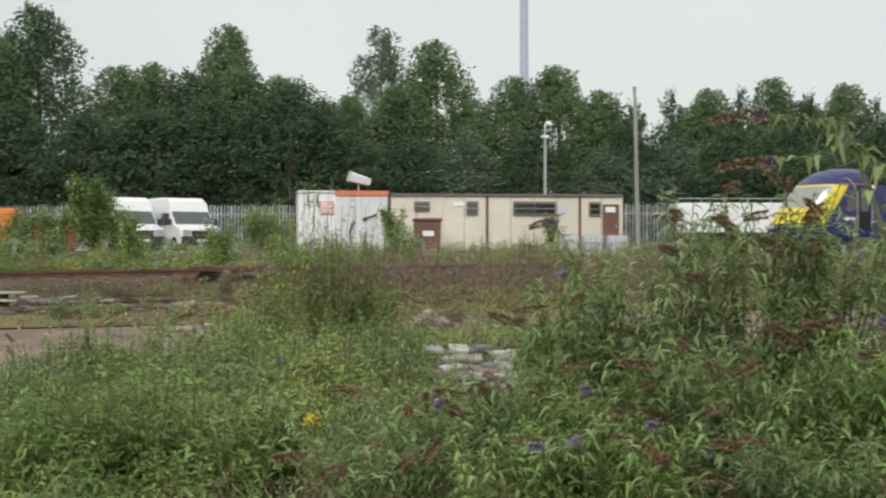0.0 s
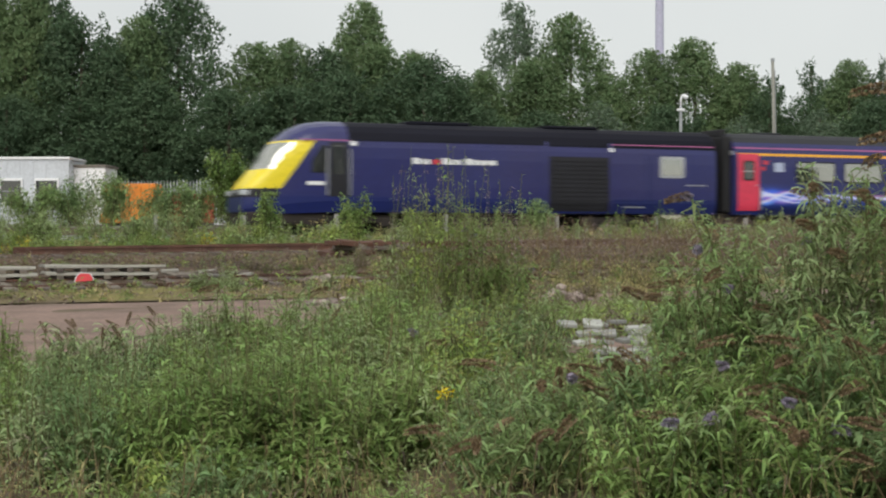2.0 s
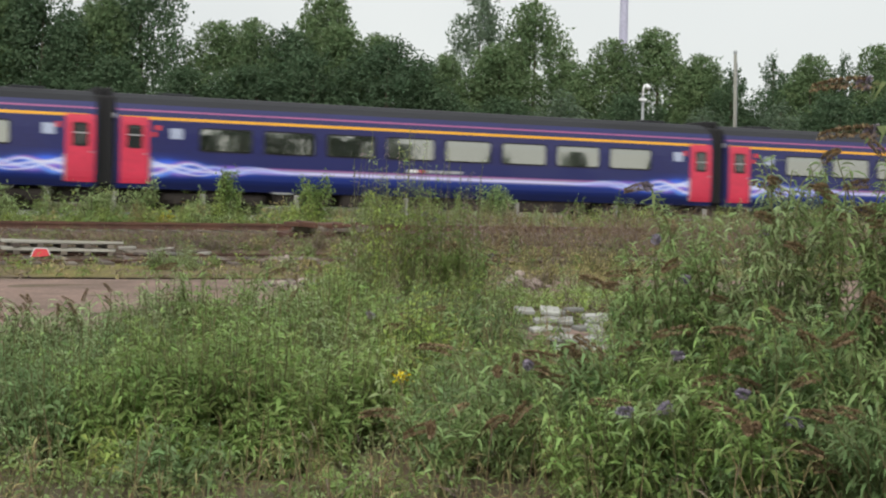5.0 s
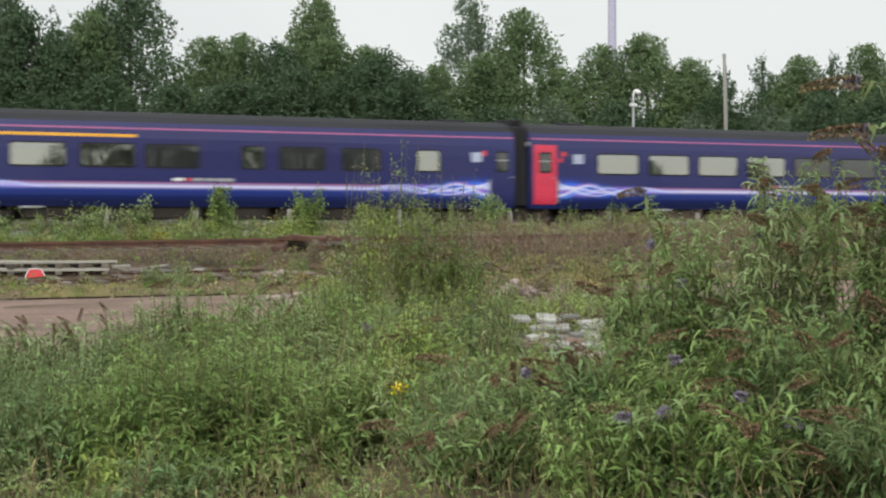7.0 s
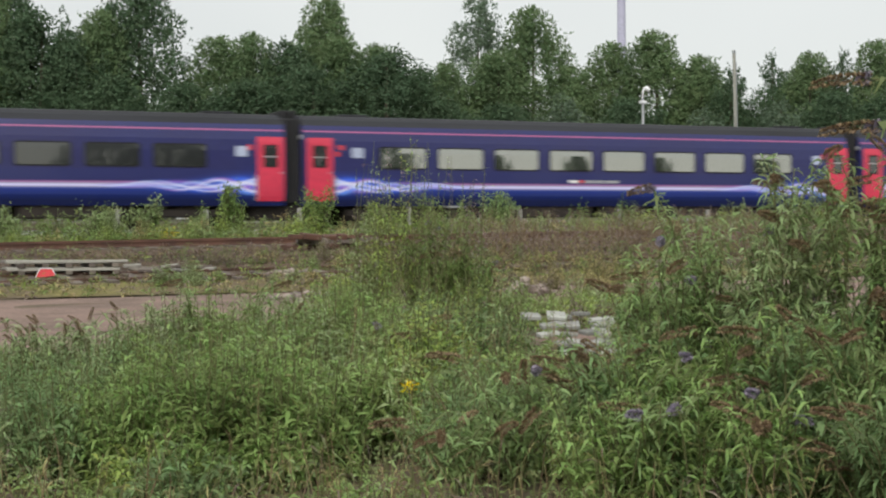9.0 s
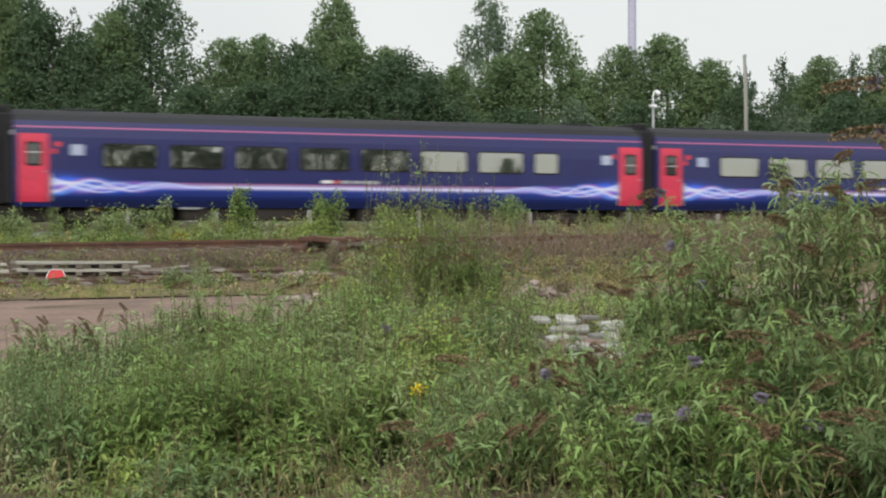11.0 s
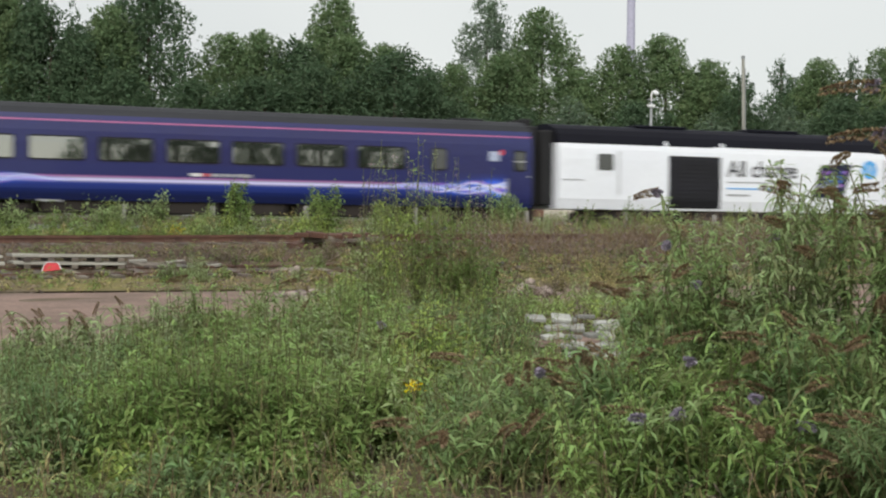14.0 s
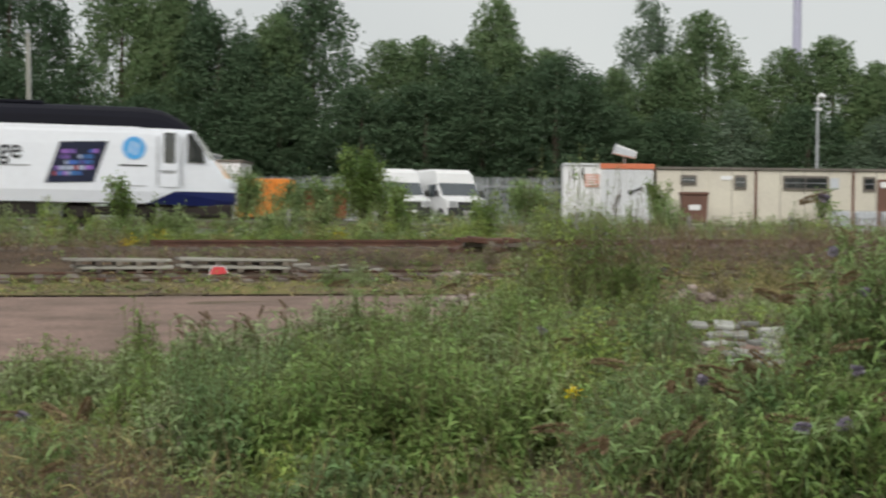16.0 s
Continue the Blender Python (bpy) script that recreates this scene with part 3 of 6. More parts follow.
    plate("rail_bar", 16.6, 17.5, 1.82, 1.85, "silver", proud=0.02)
    plate("van_door_post", 15.1, 15.16, 1.3, 2.9, "silver" if not blue else "deep_blue", proud=0.015)
    if blue:
        plate("cantrail_line", 13.6, 17.85, 3.25, 3.285, "pink_line", proud=0.006)
        plate("cantrail_line", 1.9, 3.7, 3.17, 3.21, "pink_line", proud=0.0)
        plate("lower_panel", 3.7, 17.8, 0.80, 1.25, "deep_blue", proud=0.004)
        for x in (4.6, 8.0, 10.6, 14.9, 16.9):
            plate("panel_seam", x, x + 0.025, 1.26, 3.0, "deep_blue", proud=0.006)
        for x0, x1, m in ((5.87, 6.12, "white"), (6.16, 6.32, "white"), (6.36, 6.52, "white"), (6.62, 6.86, "logo_red"), (6.95, 7.22, "white"), (7.26, 7.42, "white"), (7.46, 7.66, "white"), (7.80, 8.12, "white"), (8.16, 8.34, "white"), (8.38, 8.62, "white"), (8.66, 8.98, "white")):
            plate("name_bar", x0, x1, 2.44, 2.60 + 0.05 * (x0 in (5.87, 6.95, 7.80)), m, proud=0.01)
        plate("number_bar", 2.12, 2.72, 1.68, 1.80, "white", proud=0.02)
        plate("step_mark", 14.0, 14.9, 1.0, 1.05, "silver", proud=0.012)
        plate("corner_block", 3.66, 3.86, 3.02, 3.16, "white", proud=0.02)
        plate("corner_block", 13.45, 13.62, 3.0, 3.14, "white", proud=0.02)
    else:
        for x0, x1, z, h, m in ((7.2, 10.6, 1.86, 0.045, "grey_text"), (8.6, 10.6, 1.62, 0.05, "logo_blue"), (9.6, 10.6, 1.36, 0.07, "grey_text"), (2.95, 3.8, 1.93, 0.05, "lettering"), (2.95, 4.2, 1.30, 0.03, "grey_text"), (2.05, 2.5, 1.72, 0.1, "grey_text")):
            plate("text_bar", x0 - 0.13 if x0 > 5 else x0 + 0.55, x1 - 0.13 if x1 > 5 else x1 + 0.55, z, z + h, m, proud=0.012)
        plate("square_mark", 4.45, 4.6, 1.24, 1.4, "lettering", proud=0.012)
        t = part("lettering", text_mesh("All change", 0.86, M["lettering"]), None, root, "black advertising words", m=pose(-9.87, -HALF - 0.012, 2.10, 90) @ Matrix.Diagonal((0.885, 1, 1, 1)))
        # printed tablet, tilted
        c, tilt = (-5.05, 2.03), -9
        bm = box(-0.73, 0.73, 0.0, 0.01, -0.63, 0.63, 0.0)
        for v in bm.verts:
            v.co.x += 0.24 * v.co.z / 0.63
        tab = part("tablet_print", bm, M["tablet_dark"], root, "dark printed picture of a tablet", m=pose(c[0], -HALF - 0.018, c[1], 0, tilt + 7, 0))
        rr = random.Random(4)
        for j in range(5):
            x, z = -0.56, -0.42 + 0.17 * j
            while x < 0.44:
                w = rr.choice((0.09, 0.09, 0.2, 0.14))
                if rr.random() < 0.8:
                    mm = M[rr.choice(("tile_blue", "tile_blue", "tile_purple", "tile_red", "pale_sticker"))]
                    part("picture_tile", box(x + 0.24 * z / 0.63, x + w + 0.24 * z / 0.63, -0.004, 0.002, z, z + 0.13), mm, tab)
                x += w + 0.03
        # round blue emblem drawn as plain shapes
        bm = bmesh.new()
        bmesh.ops.create_cone(bm, cap_ends=True, segments=40, radius1=0.36, radius2=0.36, depth=0.012)
        disc = part("emblem", bm, M["logo_blue"], root, m=pose(-3.30, -HALF - 0.012, 2.50, 90))
        for x in (-0.09, 0.09):
            bm = box(x - 0.022, x + 0.022, -0.2, 0.2, 0.004, 0.012)
            bmesh.ops.transform(bm, matrix=Matrix.Rotation(-0.25, 4, "Z"), verts=bm.verts)
            part("emblem_stroke", bm, M["train_white"], disc)
    # roof gear: exhaust and fans
    part("roof_gear", put(box(6.0, 8.4, -0.5, 0.5, 3.85, 3.97, 0.04)), M["roof_black"], root)
    part("roof_gear", put(box(11.2, 13.4, -0.6, 0.6, 3.85, 3.95, 0.04)), M["roof_black"], root)
    # buffer beam fairing, headlamps
    part("valance", put(box(0.1, 3.0, -1.15, 1.15, 0.35, 0.78, 0.08)), M["under"], root)
    for s in (-0.72, 0.72):
        part("headlamp", put(box(-0.03, 0.40, s - 0.24, s + 0.34, 1.32, 1.50, 0.04) if s > 0 else box(-0.03, 0.40, s - 0.34, s + 0.24, 1.32, 1.50, 0.04)), M["lamp_glass"], root)
    part("fuel_tank", put(box(6.2, 11.2, -1.2, 1.2, 0.3, 0.82, 0.08)), M["under"], root)
    bogie(root, 3.6 * flip, WHEEL)
    bogie(root, (14.2 if blue else 13.6) * flip, WHEEL)
    part("gangway", put(box(17.85, 18.05, -0.65, 0.65, 0.9, 3.5, 0.06) if blue else box(16.95, 17.5, -0.9, 0.9, 0.9, 3.6, 0.06)), M["rubber"], root)
    return root


EIGHT = [(2.62 + 2.177 * k, 4.30 + 2.177 * k) for k in range(8)]
LAST = EIGHT[:7] + [(18.4, 18.9, "dark_glass")]
SEVEN = EIGHT[:7] + [(17.86, 18.75)]
# last four panes dulled with dark glass to paint in reflected dark trees
DIMMED = EIGHT[:4] + [(a, b, "dark_glass") for a, b in EIGHT[4:]]
BUFFET = [(2.62, 4.3), (4.8, 6.48), (6.97, 8.66), (9.05, 10.75, "dark_glass"), (12.25, 12.95), (13.55, 15.1, "dark_glass"), (15.75, 17.1, "dark_glass"), (18.5, 19.3)]
TRAIN = [(power_car(True), -18.85)]
for k in range(8):
    TRAIN.append((coach(k, 22.0 if k < 2 else (8.75 if k == 2 else 0.0), BUFFET if k == 2 else (LAST if k == 7 else (SEVEN if k == 5 else (DIMMED if k == 3 else EIGHT))), (True, k not in (2, 7))), 23.0 * k))
TRAIN.append((power_car(False), 201.3))


def front_door_x(t):
    """Where the first coach's leading door stands at t seconds: the train gathers speed from 14 to 17 m/s."""
    u = t - 8.0
    return ((((1.1623e-4 * u + 1.6668e-3) * u - 0.111835) * u - 15.9387) * u) - 59.592


def motions():
    times = [0.5 * k for k in range(33)]
    for vehicle, offset in TRAIN:
        walk(vehicle, [(t, pose(front_door_x(t) + offset, TRACK_Y, RAIL_Z)) for t in times])


# ---------------------------------------------------------------- sidings in front of the train
def rail_bar(name, x0, x1, y, mat, label, lift=0.16, step=2.0):
    """A rail with head, web and foot laid along x over the uneven ground."""
    prof = ((-0.065, 0), (-0.065, 0.02), (-0.01, 0.035), (-0.01, 0.11), (-0.035, 0.12), (-0.035, 0.155), (0.035, 0.155), (0.035, 0.12), (0.01, 0.11), (0.01, 0.035), (0.065, 0.02), (0.065, 0))
    bm = bmesh.new()
    prev = None
    for x in np.arange(x0, x1 + 0.01, step):
        z = float(ground_z(x, y)) + lift
        cur = [bm.verts.new((x, y + a, z + b)) for a, b in prof]
        if prev:
            for i in range(12):
                bm.faces.new((prev[i], prev[(i + 1) % 12], cur[(i + 1) % 12], cur[i]))
        else:
            bm.faces.new(cur)
        prev = cur
    bm.faces.new(prev[::-1])
    bmesh.ops.recalc_face_normals(bm, faces=bm.faces)
    return tagged(new(name, mesh_of(name, bm, mat)), label, "rail", "rails of the sidings")


rr = random.Random(11)
for y in (39.9, 41.33):
    rail_bar("rail", 4.7, 46, y, M["rust"], "rusty disused siding rail among weeds", 0.13)
for y in (32.6, 34.05):
    rail_bar("rail", -8, 44, y, M["rust"], "rusty buried siding rail beside the tarmac", -0.03)
sleeper_mesh = mesh_of("sleeper", box(-0.125, 0.125, -1.25, 1.25, -0.10, 0.04, 0.015), M["sleeper"])
for y, n in ((40.6, 78), (33.3, 60)):
    for k in range(n):
        x = -9 + 0.7 * k
        s = new("sleeper", sleeper_mesh)
        s.matrix_basis = pose(x, y, float(ground_z(x, y)) + 0.06, rr.uniform(-1, 1) + (5 if y > 40 else 9) * 0.3, rr.uniform(-1, 1), rr.uniform(-2, 2))
        tagged(s, "weathered timber sleeper half sunk in weeds", "sleeper", "sleepers of the sidings")
# running rails under the train
for s in (-0.7175, 0.7175):
    prof = ((-0.07, -0.155), (-0.07, -0.13), (-0.012, -0.115), (-0.012, -0.045), (-0.035, -0.035), (-0.035, 0.0), (0.035, 0.0), (0.035, -0.035), (0.012, -0.045), (0.012, -0.115), (0.07, -0.13), (0.07, -0.155))
    bm = bmesh.new()
    ends = [[bm.verts.new((x, a, b)) for a, b in prof] for x in (-260, 300)]
    for i in range(12):
        bm.faces.new((ends[0][i], ends[0][(i + 1) % 12], ends[1][(i + 1) % 12], ends[1][i]))
    bmesh.ops.recalc_face_normals(bm, faces=bm.faces)
    r = new("rail", mesh_of("rail", bm, M["silver"]))
    r.location = (0, TRACK_Y + s, RAIL_Z)
    tagged(r, "worn steel running rail of the main line", "rail", "rails of the main line")
bm = bmesh.new()
prof = ((-2.6, -0.36), (-1.7, -0.15), (1.7, -0.15), (2.6, -0.36))
rings = [[bm.verts.new((x, TRACK_Y + a, RAIL_Z + b)) for a, b in prof] for x in (-300, 300)]
for i in range(3):
    bm.faces.new((rings[0][i], rings[0][i + 1], rings[1][i + 1], rings[1][i]))
tagged(new("ballast_bed", mesh_of("ballast_bed", bm, M["ballast"])), "grey stone ballast under the main line", "ballast", kind="structure")


def board_stack(x0, x1, y, layers, seed, label):
    """Old timbers stacked on bearers beside the siding."""
    r = random.Random(seed)
    z = float(ground_z((x0 + x1) / 2, y)) + 0.07
    root = thing("timber_stack", label, "timber stack", "timber stacks", m=pose((x0 + x1) / 2, y, z))
    h = (x1 - x0) / 2
    for lay in range(layers):
        for k in range(3):
            j = r.uniform(-0.15, 0.15)
            part("board", box(-h, h, -0.14, 0.14, -0.03, 0.03, 0.008), M["grey_wood"], root, m=pose(j, -0.36 + 0.36 * k, 0.12 + 0.15 * lay, r.uniform(-4, 4), r.uniform(-0.9, 0.9), r.uniform(-1.2, 1.2)))
        for k in range(5):
            x = -h * 0.85 + k * h * 0.42
            part("bearer", box(x - 0.07, x + 0.07, -0.52, 0.52, 0.0 + 0.15 * lay, 0.09 + 0.15 * lay, 0.006), M["sleeper"], root)
    return root


board_stack(4.66, 7.05, 34.4, 2, 1, "stack of grey weathered boards on bearers by the siding")
board_stack(2.2, 4.25, 34.5, 2, 2, "broken stack of dark weathered boards by the siding")
for k in range(11):
    x, y, w = rr.uniform(7.4, 9.2), rr.uniform(33.9, 35.4), rr.uniform(0.1, 0.32)
    tagged(part("timber_offcut", box(-w, w, -0.09, 0.09, -0.03, 0.03, 0.01), M[("grey_wood", "sleeper", "sleeper")[k % 3]], m=pose(x, y, float(ground_z(x, y)) + 0.13, rr.uniform(-14, 14), rr.uniform(-9, 9), rr.uniform(-50, 50))), "broken grey timber offcut lying on the ash", "offcut", "timber offcuts")
# red reflective marker lying against the boards
bm = bmesh.new()
pts = [(-0.22, 0.0), (-0.17, 0.13), (-0.10, 0.21), (0.13, 0.20), (0.20, 0.05)]
f = [bm.verts.new((a, 0, b)) for a, b in pts]
b2 = [bm.verts.new((a, 0.04, b)) for a, b in pts]
bm.faces.new(f)
bm.faces.new(b2[::-1])
for i in range(5):
    bm.faces.new((f[i], b2[i], b2[(i + 1) % 5], f[(i + 1) % 5]))
bmesh.ops.recalc_face_normals(bm, faces=bm.faces)
mk = thing("marker_plate", "small red plate with a pale rim propped by the boards", "marker", m=pose(5.30, 33.55, float(ground_z(5.3, 33.55)) + 0.08, -12))
part("plate", bm, M["logo_red"], mk)
bm = bmesh.new()
for a, b in zip(pts, pts[1:]):
    tube([(a[0], -0.005, a[1]), (b[0], -0.005, b[1])], [0.011, 0.011], 6, bm)
part("rim", bm, M["white"], mk)

# pile of rusty rail chairs
pile = thing("scrap_pile", "pile of rusty rail chairs and offcuts on the siding", "scrap", m=pose(13.2, 38.0, float(ground_z(13.2, 38.0)) + 0.07))
for k in range(26):
    w, d, h = rr.uniform(0.25, 0.5), rr.uniform(0.2, 0.35), rr.uniform(0.08, 0.16)
    x, z = rr.uniform(-1.15, 1.15), (k % 3) * 0.13
    ob = part("rusty_chair", box(-w / 2, w / 2, -d / 2, d / 2, 0, h, 0.02), M[("rust", "sleeper", "rust")[k % 3]], pile, m=pose(x, rr.uniform(-0.4, 0.4), z, rr.uniform(-9, 9), rr.uniform(-9, 9), rr.uniform(-30, 30)))

# concrete posts along the running line
POSTS = (-4.0, -0.8, 2.35, 5.6, 9.42, 12.22, 15.23, 19.0, 23.03, 26.79, 30.4, 34.0, 37.6, 41.2)
post = thing("fence_post", "short weathered concrete fence post in weeds", "fence post", "posts along the line", m=pose(POSTS[0], 46.6, float(ground_z(POSTS[0], 46.6))))
part("shaft", box(-0.065, 0.065, -0.065, 0.065, -0.2, 1.10, 0.02), M["concrete"], post)
part("foot", box(-0.13, 0.13, -0.13, 0.13, -0.2, 0.22, 0.03), M["concrete"], post)
for x in POSTS[1:]:
    copy_thing(post, pose(x, 46.6, float(ground_z(x, 46.6)) - rr.uniform(0, 0.08), rr.uniform(-3, 3), rr.uniform(-4, 4), rr.uniform(-20, 20)))

def stone_mesh(seed):
    r = random.Random(seed)
    bm = bmesh.new()
    bmesh.ops.create_icosphere(bm, subdivisions=1, radius=0.1)
    for v in bm.verts:
        v.co *= r.uniform(0.7, 1.2)
        v.co.z *= 0.65
    return mesh_of("stone", bm, M["rubble"])


STONES = [stone_mesh(k) for k in range(5)]
for x0, y0, wide, tall, n in ((13.1, 26.4, 0.62, 0.30, 60), (9.0, 26.8, 0.75, 0.12, 46), (10.6, 33.2, 0.7, 0.15, 30)):
    heap = thing("rubble_heap", "low heap of pale pinkish broken rubble", "rubble", "rubble heaps", m=pose(x0, y0, float(ground_z(x0, y0))))
    for k in range(n):
        a, f = rr.uniform(0, math.tau), rr.random() ** 0.6
        q = rr.uniform(0.6, 1.5)
        part("stone", STONES[k % 5], None, heap, m=pose(wide * f * math.cos(a), wide * f * math.sin(a), 0.03 + tall * (1 - f) * rr.uniform(0.5, 1), 0, 0, rr.uniform(0, 360)) @ Matrix.Diagonal((q, q, q, 1)))

# pale broken slabs lying in the weeds
slabs = thing("slab_heap", "heap of pale broken paving slabs among the weeds", "rubble", m=pose(9.15, 16.95, 0.08))
for k in range(20):
    w, d = rr.uniform(0.17, 0.25), rr.uniform(0.16, 0.24)
    part("slab", box(-w / 2, w / 2, -d / 2, d / 2, 0, 0.05, 0.01), M["slab"], slabs, m=pose(-0.36 + 0.23 * (k % 4) + rr.uniform(-0.07, 0.07), -0.5 + 0.24 * (k // 4), 0.02 + 0.10 * (k // 4) + rr.uniform(0, 0.03), rr.uniform(0, 22), rr.uniform(-10, 10), rr.uniform(-30, 30)))
for k in range(3):
    part("slab", box(-0.35, 0.35, -0.12, 0.12, 0, 0.05, 0.012), M["slab"], slabs, m=pose(0.8 + 0.1 * k, 0.2 + 0.3 * k, 0.30 + 0.02 * k, 10, -3, -22 + 6 * k))


# ---------------------------------------------------------------- yard behind the train
YARD = 2.2
SITE = pose(25.93, 65.33, YARD, 0, 0, -19.3)


def storage_container():
    root = thing("storage_container", "white steel storage container with orange header over its doors", "container", m=SITE)
    part("body", box(0.0, 4.08, 0.06, 2.6, 0.12, 2.70, 0.03), M["white"], root)
    part("roof_rim", box(-0.03, 1.66, -0.02, 2.63, 2.70, 2.80, 0.02), M["white_door"], root)
    part("roof_rim", box(1.67, 4.11, -0.02, 2.63, 2.56, 2.80, 0.02), M["orange"], root, "orange painted header")
    for k in range(7):
        part("wall_rib", box(0.05 + 0.23 * k, 0.11 + 0.23 * k, 0.02, 0.06, 0.15, 2.66, 0.01), M["white"], root)
    for k in range(2):
        d = part("door", box(1.72 + 1.17 * k, 2.85 + 1.17 * k, 0.0, 0.05, 0.18, 2.5, 0.015), M["white_door"], root)
        for x in (0.28, 0.85):
            part("lock_bar", tube([(1.72 + 1.17 * k + x, -0.03, 0.2), (1.72 + 1.17 * k + x, -0.03, 2.48)], [0.018, 0.018], 6), M["white_door"], d)
    ob = part("lock_handle", box(-0.35, 0.35, -0.03, 0.03, -0.035, 0.035, 0.01), M["plastic_dark"], root, m=pose(3.25, -0.06, 1.60, 0, -22))
    part("lock_box", box(2.95, 3.12, -0.08, 0.02, 1.42, 1.60, 0.02), M["plastic_dark"], root)
    part("bent_pipe", tube([(2.35, -0.1, 0.3), (2.33, -0.12, 0.9), (2.42, -0.12, 1.25), (2.55, -0.1, 1.42)], [0.05] * 4, 8), M["fascia"], root)
    s = part("warning_sign", box(0.98, 1.62, -0.01, 0.02, 1.72, 2.30, 0.0), M["faded_sign"], root)
    for k in range(4):
        part("text_bar", box(1.06, 1.54 - 0.1 * (k % 2), -0.016, -0.009, 1.82 + 0.12 * k, 1.87 + 0.12 * k), M["white"], s)
    part("base_rail", box(0.0, 4.08, 0.02, 2.6, 0.0, 0.14, 0.01), M["galv"], root)
    for x in (0.42, 0.85):
        part("hook", tube([(x, -0.03, 2.6), (x + 0.03, -0.06, 2.2), (x + 0.1, -0.04, 2.02)], [0.03] * 3, 6), M["plastic_dark"], root)


def window_unit(root, x0, x1, z0, z1, sashes, frame_mat="fascia"):
    w = part("window", box(x0, x1, -0.05, 0.03, z0, z1, 0.015), M[frame_mat], root)
    n = sashes
    step = (x1 - x0 - 0.1) / n
    for k in range(n):
        part("pane", box(x0 + 0.07 + step * k, x0 + 0.03 + step * (k + 1), -0.065, -0.04, z0 + 0.1, z1 - 0.1, 0.005), M["dark_glass"], w)
    part("window_bar", box(x0 + 0.05, x1 - 0.05, -0.08, -0.05, (z0 + z1) / 2 - 0.015, (z0 + z1) / 2 + 0.015), M["galv"], w)


def cabins():
    edges = (4.22, 6.53, 8.68, 13.04, 15.08)
    for k, (a, b) in enumerate(zip(edges, edges[1:])):
        root = thing("site_cabin", ("cream site cabin unit with a small high window", "cream site cabin unit with a small dark window", "cream site cabin unit with a wide barred window", "cream site cabin end unit with a brown door")[k], "site cabin", "row of site cabins", m=SITE)
        part("wall", box(a + 0.01, b - 0.01, 0.03, 2.9, 0.08, 2.56, 0.02), M["cream"], root)
        part("roof", box(a + 0.002, b - 0.002, -0.06, 2.98, 2.56, 2.68, 0.02), M["fascia"], root)
        n = max(2, round((b - a) / 1.05))
        for j in range(1, n):
            x = a + (b - a) * j / n
            part("panel_joint", box(x - 0.012, x + 0.012, 0.018, 0.035, 0.1, 2.52), M["fascia"], root)
        part("corner_post", box(b - 0.07, b + (0.05 if k < 3 else -0.01), -0.02, 0.035, 0.08, 2.57, 0.01), M["brown_trim" if k in (1, 2) else "cream"], root)
        part("foot", box(a + 0.2, a + 0.5, 0.1, 0.5, -0.15, 0.09, 0.0), M["concrete"], root)
        part("foot", box(b - 0.5, b - 0.2, 0.1, 0.5, -0.15, 0.09, 0.0), M["concrete"], root)
        if k == 0:
            window_unit(root, 5.29, 6.0, 1.87, 2.32, 1)
        elif k == 1:
            window_unit(root, 7.70, 8.25, 1.70, 2.34, 1)
            part("notice", box(7.1, 7.6, 0.0, 0.02, 2.12, 2.30), M["white"], root)
        elif k == 2:
            window_unit(root, 9.88, 11.9, 1.68, 2.34, 2)
            part("notice", box(12.0, 12.4, 0.0, 0.02, 1.75, 2.25), M["grey_cabin"], root)
        else:
            window_unit(root, 13.46, 14.02, 1.66, 2.33, 1)
            d = part("door", box(14.12, 14.9, -0.01, 0.05, 0.12, 2.22, 0.015), M["brown_trim"], root)
            part("notice", box(14.25, 14.72, -0.02, 0.0, 1.85, 2.1), M["white"], d)
            part("handle", box(14.74, 14.8, -0.06, 0.0, 1.1, 1.25, 0.01), M["galv"], d)


storage_container()
cabins()
bin_ = thing("waste_bin", "tall brown wheeled waste bin with a white notice", "bin", m=pose(30.75, 61.9, YARD, 0, 0, -19))
bm = box(-0.58, 0.58, -0.45, 0.45, 0.15, 1.35, 0.05)
for v in bm.verts:
    if v.co.z < 0.4:
        v.co.x *= 0.9
part("bin_body", bm, M["brown_trim"], bin_)
part("lid", box(-0.62, 0.62, -0.5, 0.5, 1.35, 1.5, 0.05), M["brown_trim"], bin_)
part("notice", box(-0.26, 0.24, -0.47, -0.44, 0.7, 0.93), M["white"], bin_)
for x in (-0.45, 0.45):
    part("wheel", tube([(x - 0.05, -0.35, 0.1), (x + 0.05, -0.35, 0.1)], [0.1, 0.1], 12), M["rubber"], bin_)
# floodlight box on a pole above the container
fl = thing("floodlight", "white box floodlight tilted on a short pole", "floodlight", m=pose(28.68, 64.8, YARD))
part("pole", tube([(0, 0, 0), (0, 0, 3.2)], [0.04, 0.035], 8), M["galv"], fl)
bm = box(-0.52, 0.5, -0.22, 0.22, -0.22, 0.22, 0.03)
for v in bm.verts:
    if v.co.x > 0:
        v.co.z *= 0.72
hs = part("lamp_housing", bm, M["white"], fl, m=pose(0.05, 0, 3.34, 0, 16, -15))
part("rim", box(-0.55, -0.47, -0.24, 0.24, -0.24, 0.24, 0.02), M["galv"], hs)
part("lens", box(-0.46, 0.44, -0.235, -0.215, -0.14, 0.12, 0.0), M["grey_cabin"], hs)
